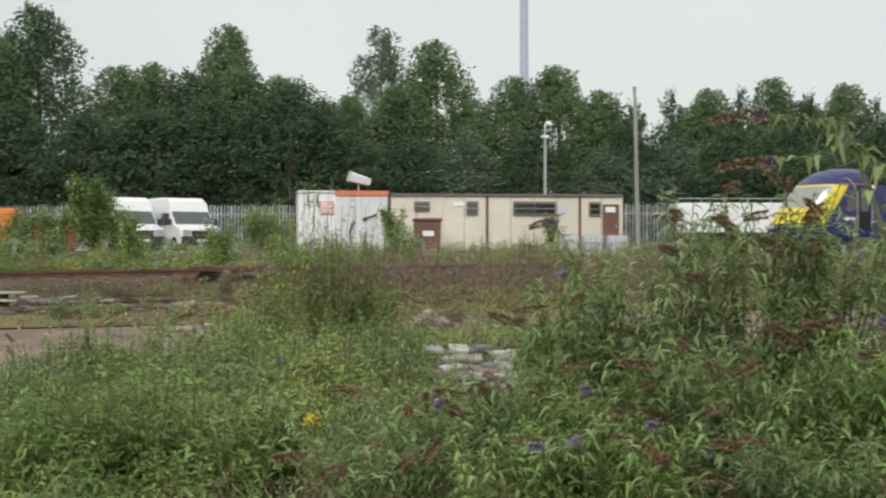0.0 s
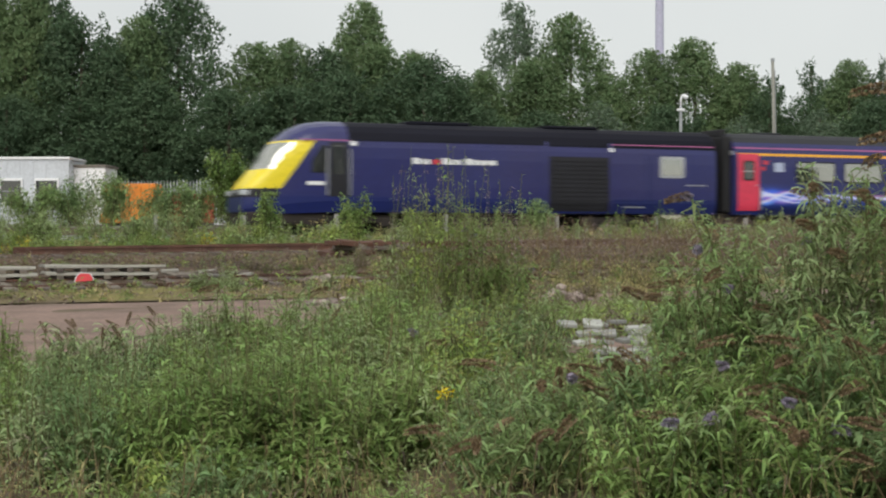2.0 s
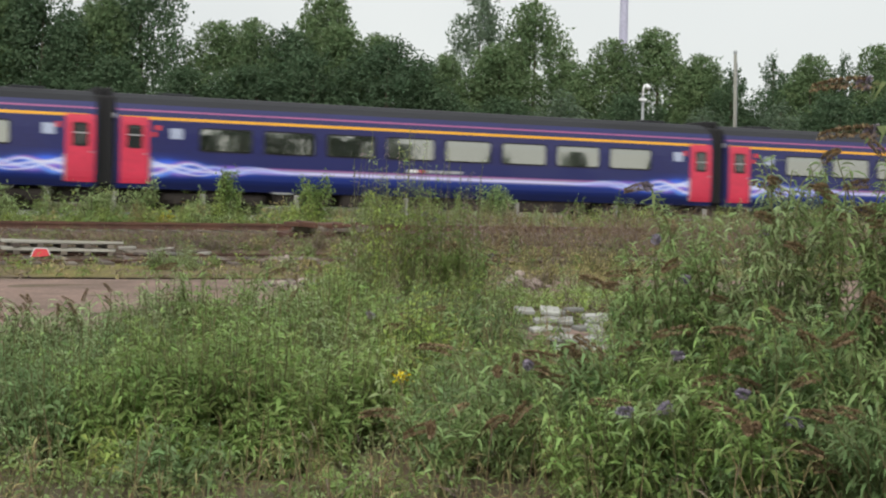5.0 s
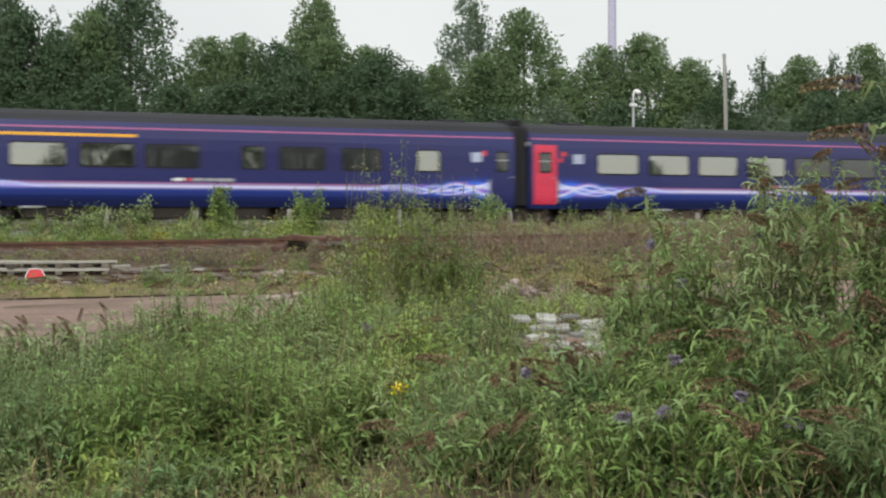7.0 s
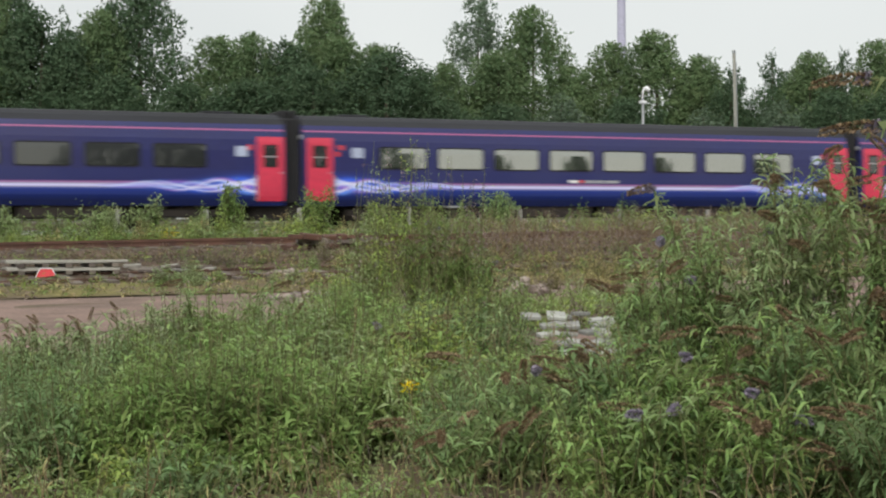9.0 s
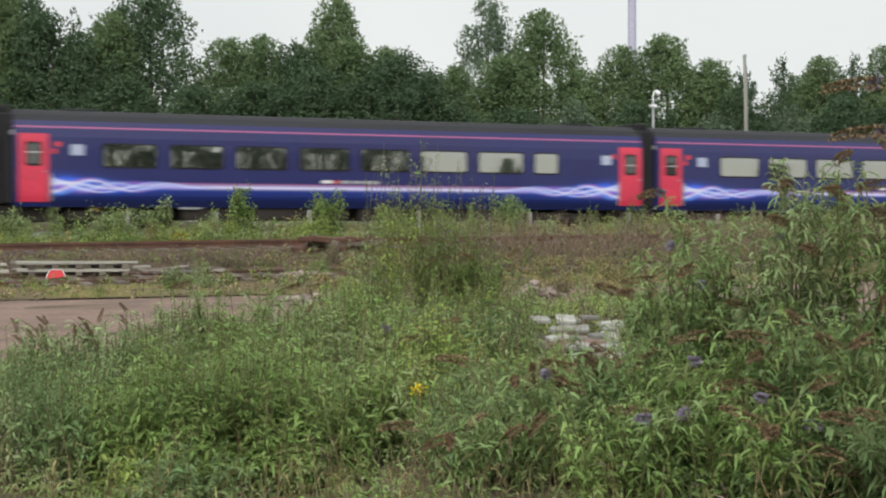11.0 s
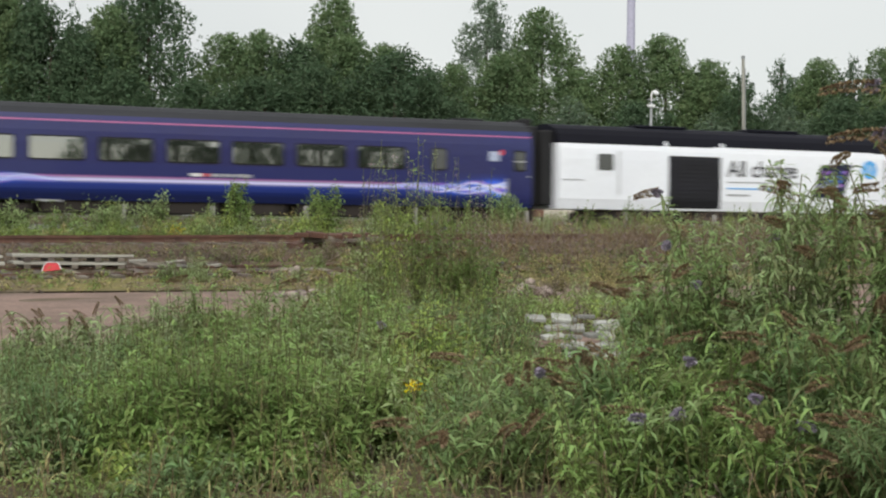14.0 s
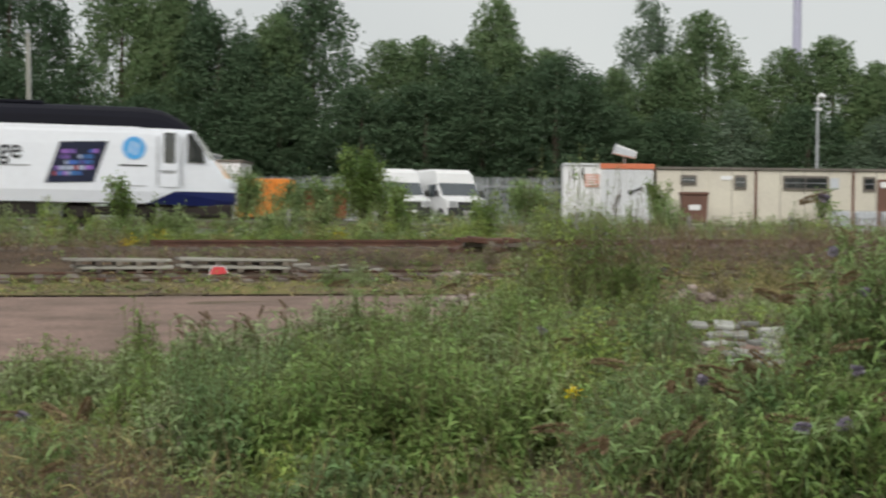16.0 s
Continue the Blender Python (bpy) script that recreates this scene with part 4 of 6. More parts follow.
# white crates in front of the cabins
for k in range(3):
    x = 34.9 + 0.98 * k
    cr = thing("liquid_container", "grey-white bulk liquid container in a wire cage", "container", "bulk containers", m=pose(x, 56.75 - 0.45 * k, 1.85, 0, 0, -26))
    part("tank", box(-0.42, 0.42, -0.42, 0.42, 0.14, 1.0, 0.08), M["grey_cabin"], cr)
    part("pallet", box(-0.48, 0.48, -0.48, 0.48, 0.0, 0.13, 0.01), M["grey_wood"], cr)
    for j in range(6):
        part("cage_bar", box(-0.47 + 0.185 * j, -0.45 + 0.185 * j, -0.475, -0.455, 0.13, 1.04), M["galv"], cr)
    for z in (0.4, 0.7, 1.02):
        part("cage_bar", box(-0.48, 0.48, -0.48, -0.46, z - 0.012, z + 0.012), M["galv"], cr)


def van(x, y, turn, roof):
    """A high-roofed white panel van seen from the front quarter; its nose points along -y."""
    root = thing("van", "white high-roof van parked in the yard", "van", "parked vans", m=pose(x, y, YARD, 0, 0, turn))
    bm = bmesh.new()
    prof = ((0.0, 0.35), (-0.02, 0.75), (0.1, 1.02), (0.80, 1.20), (1.38, 1.80), (1.50, roof - 0.22), (1.85, roof - 0.03), (2.6, roof), (5.2, roof), (5.25, 1.0), (5.2, 0.35))
    half = 0.98
    lay = []
    for f, s in ((0.97, -1), (1.0, -0.9), (1.0, 0.9), (0.97, 1)):
        lay.append([bm.verts.new((s * half * (1 if z < 1.3 else 1 - 0.10 * (z - 1.3)), yy + (0.06 if abs(s) == 1 and yy < 1 else 0), z * f if z > 2 else z)) for yy, z in prof])
    for a, b in zip(lay, lay[1:]):
        for i in range(len(prof)):
            bm.faces.new((a[i], a[(i + 1) % len(prof)], b[(i + 1) % len(prof)], b[i]))
    bm.faces.new(lay[0][::-1])
    bm.faces.new(lay[-1])
    bmesh.ops.recalc_face_normals(bm, faces=bm.faces)
    part("body", bm, M["white"], root)
    bm = bmesh.new()
    q = [bm.verts.new(p) for p in ((-0.90, 0.84, 1.24), (0.90, 0.84, 1.24), (0.88, 1.37, 1.79), (-0.88, 1.37, 1.79))]
    q2 = [bm.verts.new(v.co + Vector((0, 0.05, -0.05))) for v in q]
    bm.faces.new(q)
    bm.faces.new(q2[::-1])
    for i in range(4):
        bm.faces.new((q[i], q2[i], q2[(i + 1) % 4], q[(i + 1) % 4]))
    bmesh.ops.recalc_face_normals(bm, faces=bm.faces)
    bmesh.ops.translate(bm, verts=bm.verts, vec=(0, -0.03, 0.03))
    part("windscreen", bm, M["van_glass"], root)
    for s in (-1, 1):
        part("side_window", box(s * 0.96 - 0.02, s * 0.96 + 0.02, 1.45, 2.35, 1.22, 1.76, 0.01), M["van_glass"], root)
        part("mirror", box(s * 1.12 - 0.1, s * 1.12 + 0.1, 1.0, 1.1, 1.2, 1.48, 0.03), M["plastic_dark"], root)
        part("headlamp", box(s * 0.74 - 0.2, s * 0.74 + 0.2, -0.03, 0.1, 0.72, 0.98, 0.03), M["silver"], root)
        for yy in (0.85, 4.2):
            wh = part("wheel", tube([(s * 0.78, yy, 0.34), (s * 0.99, yy, 0.34)], [0.34, 0.34], 20), M["rubber"], root)
            part("hub", tube([(s * 0.98, yy, 0.34), (s * 1.0, yy, 0.34)], [0.19, 0.17], 14), M["silver"], wh)
    part("grille", box(-0.5, 0.5, -0.035, 0.05, 0.62, 0.95, 0.03), M["plastic_dark"], root)
    part("bumper", box(-0.97, 0.97, -0.1, 0.3, 0.30, 0.70, 0.05), M["plastic_dark"], root)
    part("plate_bar", box(-0.26, 0.26, -0.115, -0.095, 0.45, 0.56), M["white"], root)


van(18.95, 66.0, 4, 2.48)
van(21.5, 65.6, 6, 2.48)


def simple_unit(name, label, cat, x, y, turn, w, d, h, mat, rim):
    root = thing(name, label, cat, m=pose(x, y, YARD, 0, 0, turn))
    part("wall", box(0, w, 0.04, d, 0.1, h - 0.12, 0.02), M[mat], root)
    part("roof", box(-0.06, w + 0.06, -0.03, d + 0.06, h - 0.12, h, 0.02), M[rim], root)
    for k in range(1, int(w / 0.6)):
        part("wall_rib", box(0.6 * k - 0.02, 0.6 * k + 0.02, 0.02, 0.05, 0.12, h - 0.14, 0.005), M[mat], root)
    part("skid", box(0.1, w - 0.1, 0.1, d - 0.1, 0.0, 0.1), M["galv"], root)
    return root


g = simple_unit("site_office", "pale grey site office with a dark-framed window", "site cabin", 5.2, 73.75, -23, 5.85, 3.0, 3.18, "grey_cabin", "white")
window_unit(g, 4.3, 5.4, 1.02, 2.2, 1, "white")
window_unit(g, 2.7, 3.75, 1.02, 2.2, 1, "white")
window_unit(g, 0.5, 1.5, 1.02, 2.2, 1, "white")
simple_unit("storage_container", "white storage container beside the site office", "container", 10.62, 72.4, -23, 1.8, 2.4, 2.86, "white", "fascia")
# orange skip and red barriers
sk = thing("skip", "orange steel waste skip", "skip", m=pose(13.1, 69.4, YARD, 0, 0, -23))
bm = box(-1.35, 1.35, -0.8, 0.8, 0.15, 1.9, 0.04)
for v in bm.verts:
    if v.co.z > 1.5 and abs(v.co.x) > 1:
        v.co.x *= 0.88 if v.co.x > 0 else 0.55
part("skip_body", bm, M["skip_orange"], sk)
for k in range(5):
    part("side_rib", box(-1.0 + 0.5 * k - 0.04, -1.0 + 0.5 * k + 0.04, -0.86, -0.78, 0.2, 1.85, 0.01), M["skip_orange"], sk)
part("skid", box(-1.1, 1.1, -0.6, 0.6, 0.0, 0.16), M["plastic_dark"], sk)
for k in range(3):
    br = thing("barrier", "red plastic road barrier in the yard", "barrier", "red barriers", m=pose(15.0 + 0.62 * k, 68.9 - 0.3 * k, YARD, 0, 0, -25))
    part("panel", box(-0.3, 0.3, -0.05, 0.05, 0.15, 1.45, 0.04), M["skip_red"], br)
    part("foot", box(-0.25, 0.25, -0.25, 0.25, 0.0, 0.15, 0.03), M["plastic_dark"], br)
# white trailer behind the pole
tr = thing("box_trailer", "long white flat-sided trailer with a top rail", "trailer", m=pose(42.6, 59.4, YARD, 0, 0, -24))
part("side", box(0, 5.6, 0, 2.3, 0.9, 2.3, 0.04), M["white"], tr)
part("chassis", box(0.2, 5.4, 0.3, 2.0, 0.5, 0.9, 0.02), M["plastic_dark"], tr)
part("top_rail", tube([(0.0, 0.1, 2.5), (5.6, 0.1, 2.5)], [0.03, 0.03], 6), M["galv"], tr)
for k in range(6):
    part("rail_post", tube([(1.1 * k + 0.03, 0.1, 2.28), (1.1 * k + 0.03, 0.1, 2.5)], [0.025, 0.025], 6), M["galv"], tr)
for x in (1.2, 4.4):
    part("wheel", tube([(x, 0.05, 0.45), (x, 0.3, 0.45)], [0.45, 0.45], 18), M["rubber"], tr)

# poles
cc = thing("camera_pole", "galvanised pole with a white surveillance camera", "camera pole", m=pose(38.97, 65.4, YARD))
part("pole", tube([(0, 0, 0), (0, 0, 5.9)], [0.080, 0.066], 10), M["galv"], cc)
part("bracket", tube([(0, 0, 5.7), (0, 0, 6.2), (0.05, -0.02, 6.4), (0.22, -0.04, 6.47)], [0.05, 0.05, 0.05, 0.05], 8), M["white"], cc)
bm = bmesh.new()
bmesh.ops.create_uvsphere(bm, u_segments=14, v_segments=8, radius=0.135, matrix=Matrix.Translation((0.25, -0.05, 6.34)) @ Matrix.Diagonal((1, 1, 0.85, 1)))
part("dome", bm, M["white"], cc, smooth=True)
part("collar", box(-0.17, 0.17, -0.12, 0.12, 5.65, 5.78, 0.03), M["white"], cc)


def plain_pole(x, y, top, r, label):
    root = thing("wooden_pole", label, "pole", m=pose(x, y, 1.9, 0, -1.2))
    part("pole", tube([(0, 0, 0), (0, 0, (top - 1.9) * 0.5), (0, 0, top - 1.9)], [r, r * 0.9, r * 0.78], 10), M["wood_pole"], root)
    part("cap", tube([(0, 0, top - 1.93), (0, 0, top - 1.8)], [r, r * 0.9], 10), M["galv"], root)
    part("cable_duct", box(r * 0.7, r * 0.95, -0.06, 0.02, 0.2, top - 2.3), M["galv"], root)


plain_pole(37.3, 54.9, 9.1, 0.082, "grey wooden pole behind the main line")
plain_pole(2.5, 63.5, 9.5, 0.105, "slim grey pole standing before the trees")
ms = thing("mast", "tall pale lilac-grey steel mast beyond the trees", "mast", m=pose(115.1, 199.2, YARD))
part("shaft", tube([(0, 0, 0), (0, 0, 30), (0, 0, 75)], [0.75, 0.62, 0.42], 20), M["mast"], ms)
part("base_plate", box(-1.2, 1.2, -1.2, 1.2, -0.1, 0.4, 0.05), M["concrete"], ms)

# palisade fence
FENCE_A, FENCE_B = Vector((4.0, 85.6, YARD)), Vector((48.0, 60.9, YARD))
fd = (FENCE_B - FENCE_A).normalized()
fence = thing("palisade_fence", "galvanised steel palisade fence along the trees", "fence", m=Matrix.Translation(FENCE_A) @ Matrix.Rotation(math.atan2(fd.y, fd.x), 4, "Z"))
flen = (FENCE_B - FENCE_A).length
bm = bmesh.new()
ol = [(-0.035, 0.05), (0.035, 0.05), (0.035, 2.32), (0.0, 2.45), (-0.035, 2.32)]
fr = [bm.verts.new((a, -0.02 if i % 2 else -0.03, b)) for i, (a, b) in enumerate(ol)]
bk = [bm.verts.new((a, -0.005, b)) for a, b in ol]
bm.faces.new(fr)
bm.faces.new(bk[::-1])
for i in range(5):
    bm.faces.new((fr[i], bk[i], bk[(i + 1) % 5], fr[(i + 1) % 5]))
bmesh.ops.recalc_face_normals(bm, faces=bm.faces)
pale_mesh = mesh_of("pale", bm, M["galv"])
n_pales = int(flen / 0.172)
for k in range(n_pales):
    part("pale", pale_mesh, None, fence, m=pose(0.172 * k, 0, rr.uniform(-0.03, 0.03)))
for z in (0.45, 1.95):
    part("fence_rail", box(0, flen, 0.0, 0.05, z - 0.03, z + 0.03), M["galv"], fence)
for k in range(int(flen / 2.75) + 1):
    part("fence_stanchion", box(2.75 * k - 0.05, 2.75 * k + 0.05, 0.05, 0.12, -0.2, 2.4), M["galv"], fence)


# ---------------------------------------------------------------- plants
RNG = np.random.default_rng(21)


def unit(v):
    return v / np.maximum(np.linalg.norm(v, axis=-1, keepdims=True), 1e-9)


def leaves(base, way, length, width, droop, rng, face=None):
    """Folded leaf blades: base points, directions, lengths. Each is one bent quad."""
    n = len(base)
    way = unit(way)
    side = unit(np.cross(way, rng.normal(0, 0.35, (n, 3)) + (0, 0, 1) if face is None else face))
    up = np.cross(side, way)
    L, W = length[:, None], width[:, None]
    down = np.zeros((n, 3))
    down[:, 2] = -1
    mid = base + way * L * 0.45
    tip = base + way * L + down * (droop[:, None] * L)
    a = mid + side * W * 0.5 + up * W * 0.25
    b = mid - side * W * 0.5 + up * W * 0.25
    v = np.stack([base, a, tip, b], 1).reshape(-1, 3)
    q = np.arange(4 * n).reshape(n, 4)
    return v, q


def arched(base, way, length, width, droop, rng):
    """Lance leaves that bend over along their length, four small facets each."""
    n = len(base)
    way = unit(way)
    side = unit(np.cross(way, rng.normal(0, 0.3, (n, 3)) + (0, 0, 1)))
    L, W, D = length[:, None], width[:, None], (droop * length)[:, None]
    fall = np.array([[0.0, 0.0, -1.0]])
    one, two = base + way * L * 0.38 + fall * D * 0.06, base + way * L * 0.74 + fall * D * 0.45
    tip = base + way * L * 0.96 + fall * D
    v = np.stack([base, one + side * W * 0.5, two + side * W * 0.34, tip, two - side * W * 0.34, one - side * W * 0.5], 1).reshape(-1, 3)
    q = (np.arange(n)[:, None, None] * 6 + np.array([[0, 1, 5], [1, 2, 4], [1, 4, 5], [2, 3, 4]])[None]).reshape(-1, 3)
    return v, q


def slivers(base, way, length, width, face):
    """Small three-cornered leaves, for crowns far off."""
    way = unit(way)
    side = unit(np.cross(way, face)) * width[:, None] * 0.5
    v = np.stack([base - side, base + side, base + way * length[:, None]], 1).reshape(-1, 3)
    return v, np.arange(len(v)).reshape(-1, 3)


def stalks(p0, p1, r, rng):
    """Thin flat stems, two crossed strips each."""
    n = len(p0)
    d = unit(p1 - p0)
    s1 = unit(np.cross(d, rng.normal(0, 1, (n, 3))))
    s2 = np.cross(d, s1)
    vs = []
    for s in (s1, s2):
        vs += [p0 - s * r[:, None], p0 + s * r[:, None], p1 + s * r[:, None] * 0.5, p1 - s * r[:, None] * 0.5]
    v = np.stack(vs, 1).reshape(-1, 3)
    q = np.arange(8 * n).reshape(2 * n, 4)
    return v, q


# ---- trees
def crown_points(lobes, n, rng):
    """Points and outward directions on a set of ellipsoid lobes, mostly near the surface."""
    vol = np.array([l[3] * l[4] for l in lobes])
    pick = rng.choice(len(lobes), n, p=vol / vol.sum())
    lo = np.array(lobes)[pick]
    d = unit(rng.normal(0, 1, (n, 3)))
    rad = rng.uniform(0.4, 1.0, n) ** 0.45 * (1 + 0.07 * rng.random(n) ** 5)
    ripple = 1 + 0.16 * np.sin(5 * d[:, 0] + 9 * d[:, 1] + pick) * np.cos(7 * d[:, 2] + pick * 2)
    p = lo[:, :3] + d * (rad * ripple)[:, None] * np.stack([lo[:, 3], lo[:, 3], lo[:, 4]], 1)
    return p, d


def make_tree_kind(name, lobes, n, leaf, mat, trunk_r, seed, airy=0.0):
    """Meshes of one kind of tree, ten metres tall: (trunk with limbs, crown)."""
    rng = np.random.default_rng(seed)
    p, d = crown_points(lobes, n, rng)
    keep = p[:, 2] > 0.3
    p, d = p[keep], d[keep]
    clump = np.floor(p / 0.42)
    hsh = np.abs(np.sin(clump @ np.array([12.9898, 78.233, 37.719])) * 43758.5453) % 1
    keep = hsh > airy
    p, d = p[keep], d[keep]
    m = len(p)
    face = unit(d * 0.6 + rng.normal(0, 0.75, (m, 3)) + (0, 0, 0.2))
    way = rng.normal(0, 1, (m, 3))
    way = unit(way - face * np.sum(way * face, 1, keepdims=True)) + face * 0.25
    # twigs that stand out of the outline
    tw = np.where((rng.random(m) < 0.005) & (d[:, 2] > -0.1))[0]
    grow = unit(d[tw] * 0.6 + rng.normal(0, 0.25, (len(tw), 3)) + (0, 0, 0.9))
    reach = rng.uniform(0.2, 0.6, len(tw))
    for f in (0.15, 0.3, 0.45, 0.58, 0.7, 0.8, 0.9, 1.0):
        p = np.concatenate([p, p[tw] + grow * (reach * f)[:, None] + rng.normal(0, 0.04, (len(tw), 3))])
        face = np.concatenate([face, unit(rng.normal(0, 0.6, (len(tw), 3)) + (0, 0, 0.5))])
        way = np.concatenate([way, grow * 0.6 + rng.normal(0, 0.5, (len(tw), 3))])
    m = len(p)
    v, q = slivers(p, way, rng.uniform(0.7, 1.4, m) * leaf, rng.uniform(0.6, 1.0, m) * leaf, face)
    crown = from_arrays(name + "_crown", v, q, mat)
    bm = tube([(0, 0, -0.3), (0.05, 0, 2.5), (-0.05, 0.05, 5.5), (0, 0, 9.0)], [trunk_r, trunk_r * 0.8, trunk_r * 0.5, 0.04], 8)
    for l in lobes[:28]:
        z0 = max(1.0, l[2] - 1.6)
        tube([(0, 0, z0), (l[0] * 0.6, l[1] * 0.6, z0 + (l[2] - z0) * 0.7), (l[0], l[1], l[2])], [trunk_r * 0.35, trunk_r * 0.2, 0.02], 5, bm)
    return mesh_of(name + "_trunk", bm, M["bark"]), crown


def lobes_round(seed, n, spread, z0, z1, r0, r1):
    r = random.Random(seed)
    out = [(0, 0, (z0 + z1) / 2, spread * 0.75, (z1 - z0) / 2 * 0.95)]
    for k in range(n):
        f = k / (n - 1)
        z = z0 + (z1 - z0) * f
        env = spread * math.sin(math.pi * (0.18 + 0.78 * f)) ** 0.8
        a = r.uniform(0, math.tau)
        rad = env * r.uniform(0.45, 0.8)
        q = r0 + (r1 - r0) * r.random()
        out.append((rad * math.cos(a), rad * math.sin(a), z, q, q * r.uniform(0.7, 1.1)))
    # upright shoots that give the outline its points
    for k in range(26):
        f = r.uniform(0.45, 1.0)
        env = spread * math.sin(math.pi * (0.18 + 0.78 * f)) ** 0.8
        a, q = r.uniform(0, math.tau), r.uniform(0.16, 0.32)
        rad = env * r.uniform(0.3, 0.95)
        out.append((rad * math.cos(a), rad * math.sin(a), z0 + (z1 - z0) * f + 0.22, q, q * r.uniform(2.2, 3.4)))
    return out


def lobes_cone(seed, n, spread, z0, z1):
    r = random.Random(seed)
    out = []
    for k in range(n):
        f = k / (n - 1)
        w = spread * (1 - f ** 2.2) ** 0.9 * (0.72 + 0.28 * (1 - f)) + 0.30
        a = r.uniform(0, math.tau)
        out.append((w * 0.42 * math.cos(a), w * 0.42 * math.sin(a), z0 + (z1 - z0) * f, w * 0.72, 0.45 + 0.45 * (1 - f)))
    return out


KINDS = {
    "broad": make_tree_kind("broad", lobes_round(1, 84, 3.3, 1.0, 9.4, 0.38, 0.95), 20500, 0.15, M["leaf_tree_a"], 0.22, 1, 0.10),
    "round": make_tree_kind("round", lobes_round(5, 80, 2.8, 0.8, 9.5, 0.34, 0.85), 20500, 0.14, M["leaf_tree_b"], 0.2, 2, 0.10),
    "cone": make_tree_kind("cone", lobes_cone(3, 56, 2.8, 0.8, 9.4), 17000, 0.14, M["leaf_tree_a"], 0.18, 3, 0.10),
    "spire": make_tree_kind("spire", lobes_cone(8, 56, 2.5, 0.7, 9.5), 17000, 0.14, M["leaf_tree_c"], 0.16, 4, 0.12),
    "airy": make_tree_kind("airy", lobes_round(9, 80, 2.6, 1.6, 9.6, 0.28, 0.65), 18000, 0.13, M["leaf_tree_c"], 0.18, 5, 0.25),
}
TREE_LABEL = {
    "broad": "dark green broad-crowned tree", "round": "mid-green round-crowned tree behind the yard", "cone": "dark green tapering tree behind the yard",
    "spire": "slender grey-green tree with a pointed top", "airy": "tall grey-green tree with an open feathery crown"}


def tree(kind, bearing, dist, height, radius, seed):
    """A tree at a bearing from the viewpoint; height and half width in metres."""
    r = random.Random(seed)
    x, y = dist * math.sin(radians(bearing)), dist * math.cos(radians(bearing))
    base = float(ground_z(x, y)) - 0.1
    root = thing("tree", TREE_LABEL[kind], "tree", "belt of trees")
    root.matrix_basis = pose(x, y, base, 0, 0, r.uniform(0, 360))
    wide = {"broad": 3.6, "round": 3.1, "cone": 2.9, "spire": 2.6, "airy": 2.8}[kind]
    root.scale = (radius / wide, radius / wide, height / 10.0)
    trunk, crown = KINDS[kind]
    part("trunk", trunk, None, root)
    tagged(part("crown", crown, None, root), kind="stuff")


# peaks of the belt: kind, bearing, distance, height, half width
BELT = [
    ("round", 5.4, 96, 16.4, 4.2), ("broad", 1.5, 97, 17.0, 5.8), ("broad", -3.0, 96, 17.0, 5.8), ("broad", 8.9, 93, 12.8, 4.7), ("broad", 7.7, 96, 15.6, 3.6), ("round", 23.5, 92, 9.6, 2.6), ("broad", 10.3, 98, 12.6, 4.4), ("broad", 10.1, 91.5, 10.8, 3.8), ("broad", 33.3, 96, 9.4, 4.2), ("broad", 36.3, 96, 9.2, 4.2), ("broad", 39.9, 96, 9.4, 4.2), ("round", 6.9, 94, 14.8, 3.4),
    ("broad", 12.3, 95, 15.0, 4.9), ("round", 10.9, 93, 12.6, 3.6), ("round", 15.2, 93, 11.2, 3.8), ("round", 16.5, 92, 11.3, 3.4), ("round", 18.95, 94, 13.9, 3.7), ("broad", 17.6, 92, 10.9, 4.2),
    ("round", 19.6, 92, 11.1, 4.0), ("round", 21.0, 92, 10.7, 3.4), ("broad", 22.5, 92, 9.2, 3.9), ("airy", 24.75, 96, 14.3, 3.2), ("round", 26.8, 94, 13.1, 3.9), ("round", 25.5, 92, 10.2, 4.2),
    ("round", 28.2, 92, 9.3, 3.4), ("round", 29.5, 94, 10.9, 3.4), ("round", 31.3, 93, 11.4, 4.2), ("round", 32.9, 92, 9.8, 3.4), ("cone", 34.0, 90, 9.3, 3.0),
    ("cone", 35.45, 91, 10.2, 2.4), ("round", 36.75, 91, 9.7, 3.0), ("cone", 37.9, 91, 10.2, 2.5), ("round", 39.1, 91, 10.2, 3.0), ("cone", 40.4, 91, 9.8, 2.7),
    ("round", 41.6, 91, 9.8, 3.0), ("cone", 42.7, 91, 9.4, 2.7), ("spire", 44.0, 91, 9.6, 3.0), ("cone", 45.4, 91, 9.7, 3.2), ("broad", 47.5, 91, 9.8, 4.1),
]
for i, row in enumerate(BELT):
    tree(*row, seed=i)
# lower front of the belt
fr = random.Random(5)
for i in range(22):
    b = -3 + 2.4 * i + fr.uniform(-0.4, 0.4)
    left = b < 23
    tree(fr.choice(("broad", "cone", "broad") if left else ("cone", "broad", "spire")), b, (89.5 if b < 14 else 87.5) - (3.5 if b > 36 else 0), fr.uniform(7.5, 10.0) if left else fr.uniform(6.2, 8.0), fr.uniform(4.2, 5.2) if left else fr.uniform(3.6, 4.4), 100 + i)
# trees out of view behind the viewpoint, seen only mirrored in the coach windows
for i, (b, d, h, w) in enumerate(((132, 31, 19, 5.0), (126, 35, 20, 5.0), (121, 40, 19, 5.0), (117, 45, 20, 5.0), (114, 50, 19, 4.5), (109.5, 60, 8.4, 2.2), (107.4, 67, 8.8, 2.4), (105.4, 75, 8.6, 2.2), (103.6, 86, 9.2, 2.6))):
    tree("broad", b, d, h, w, 200 + i)


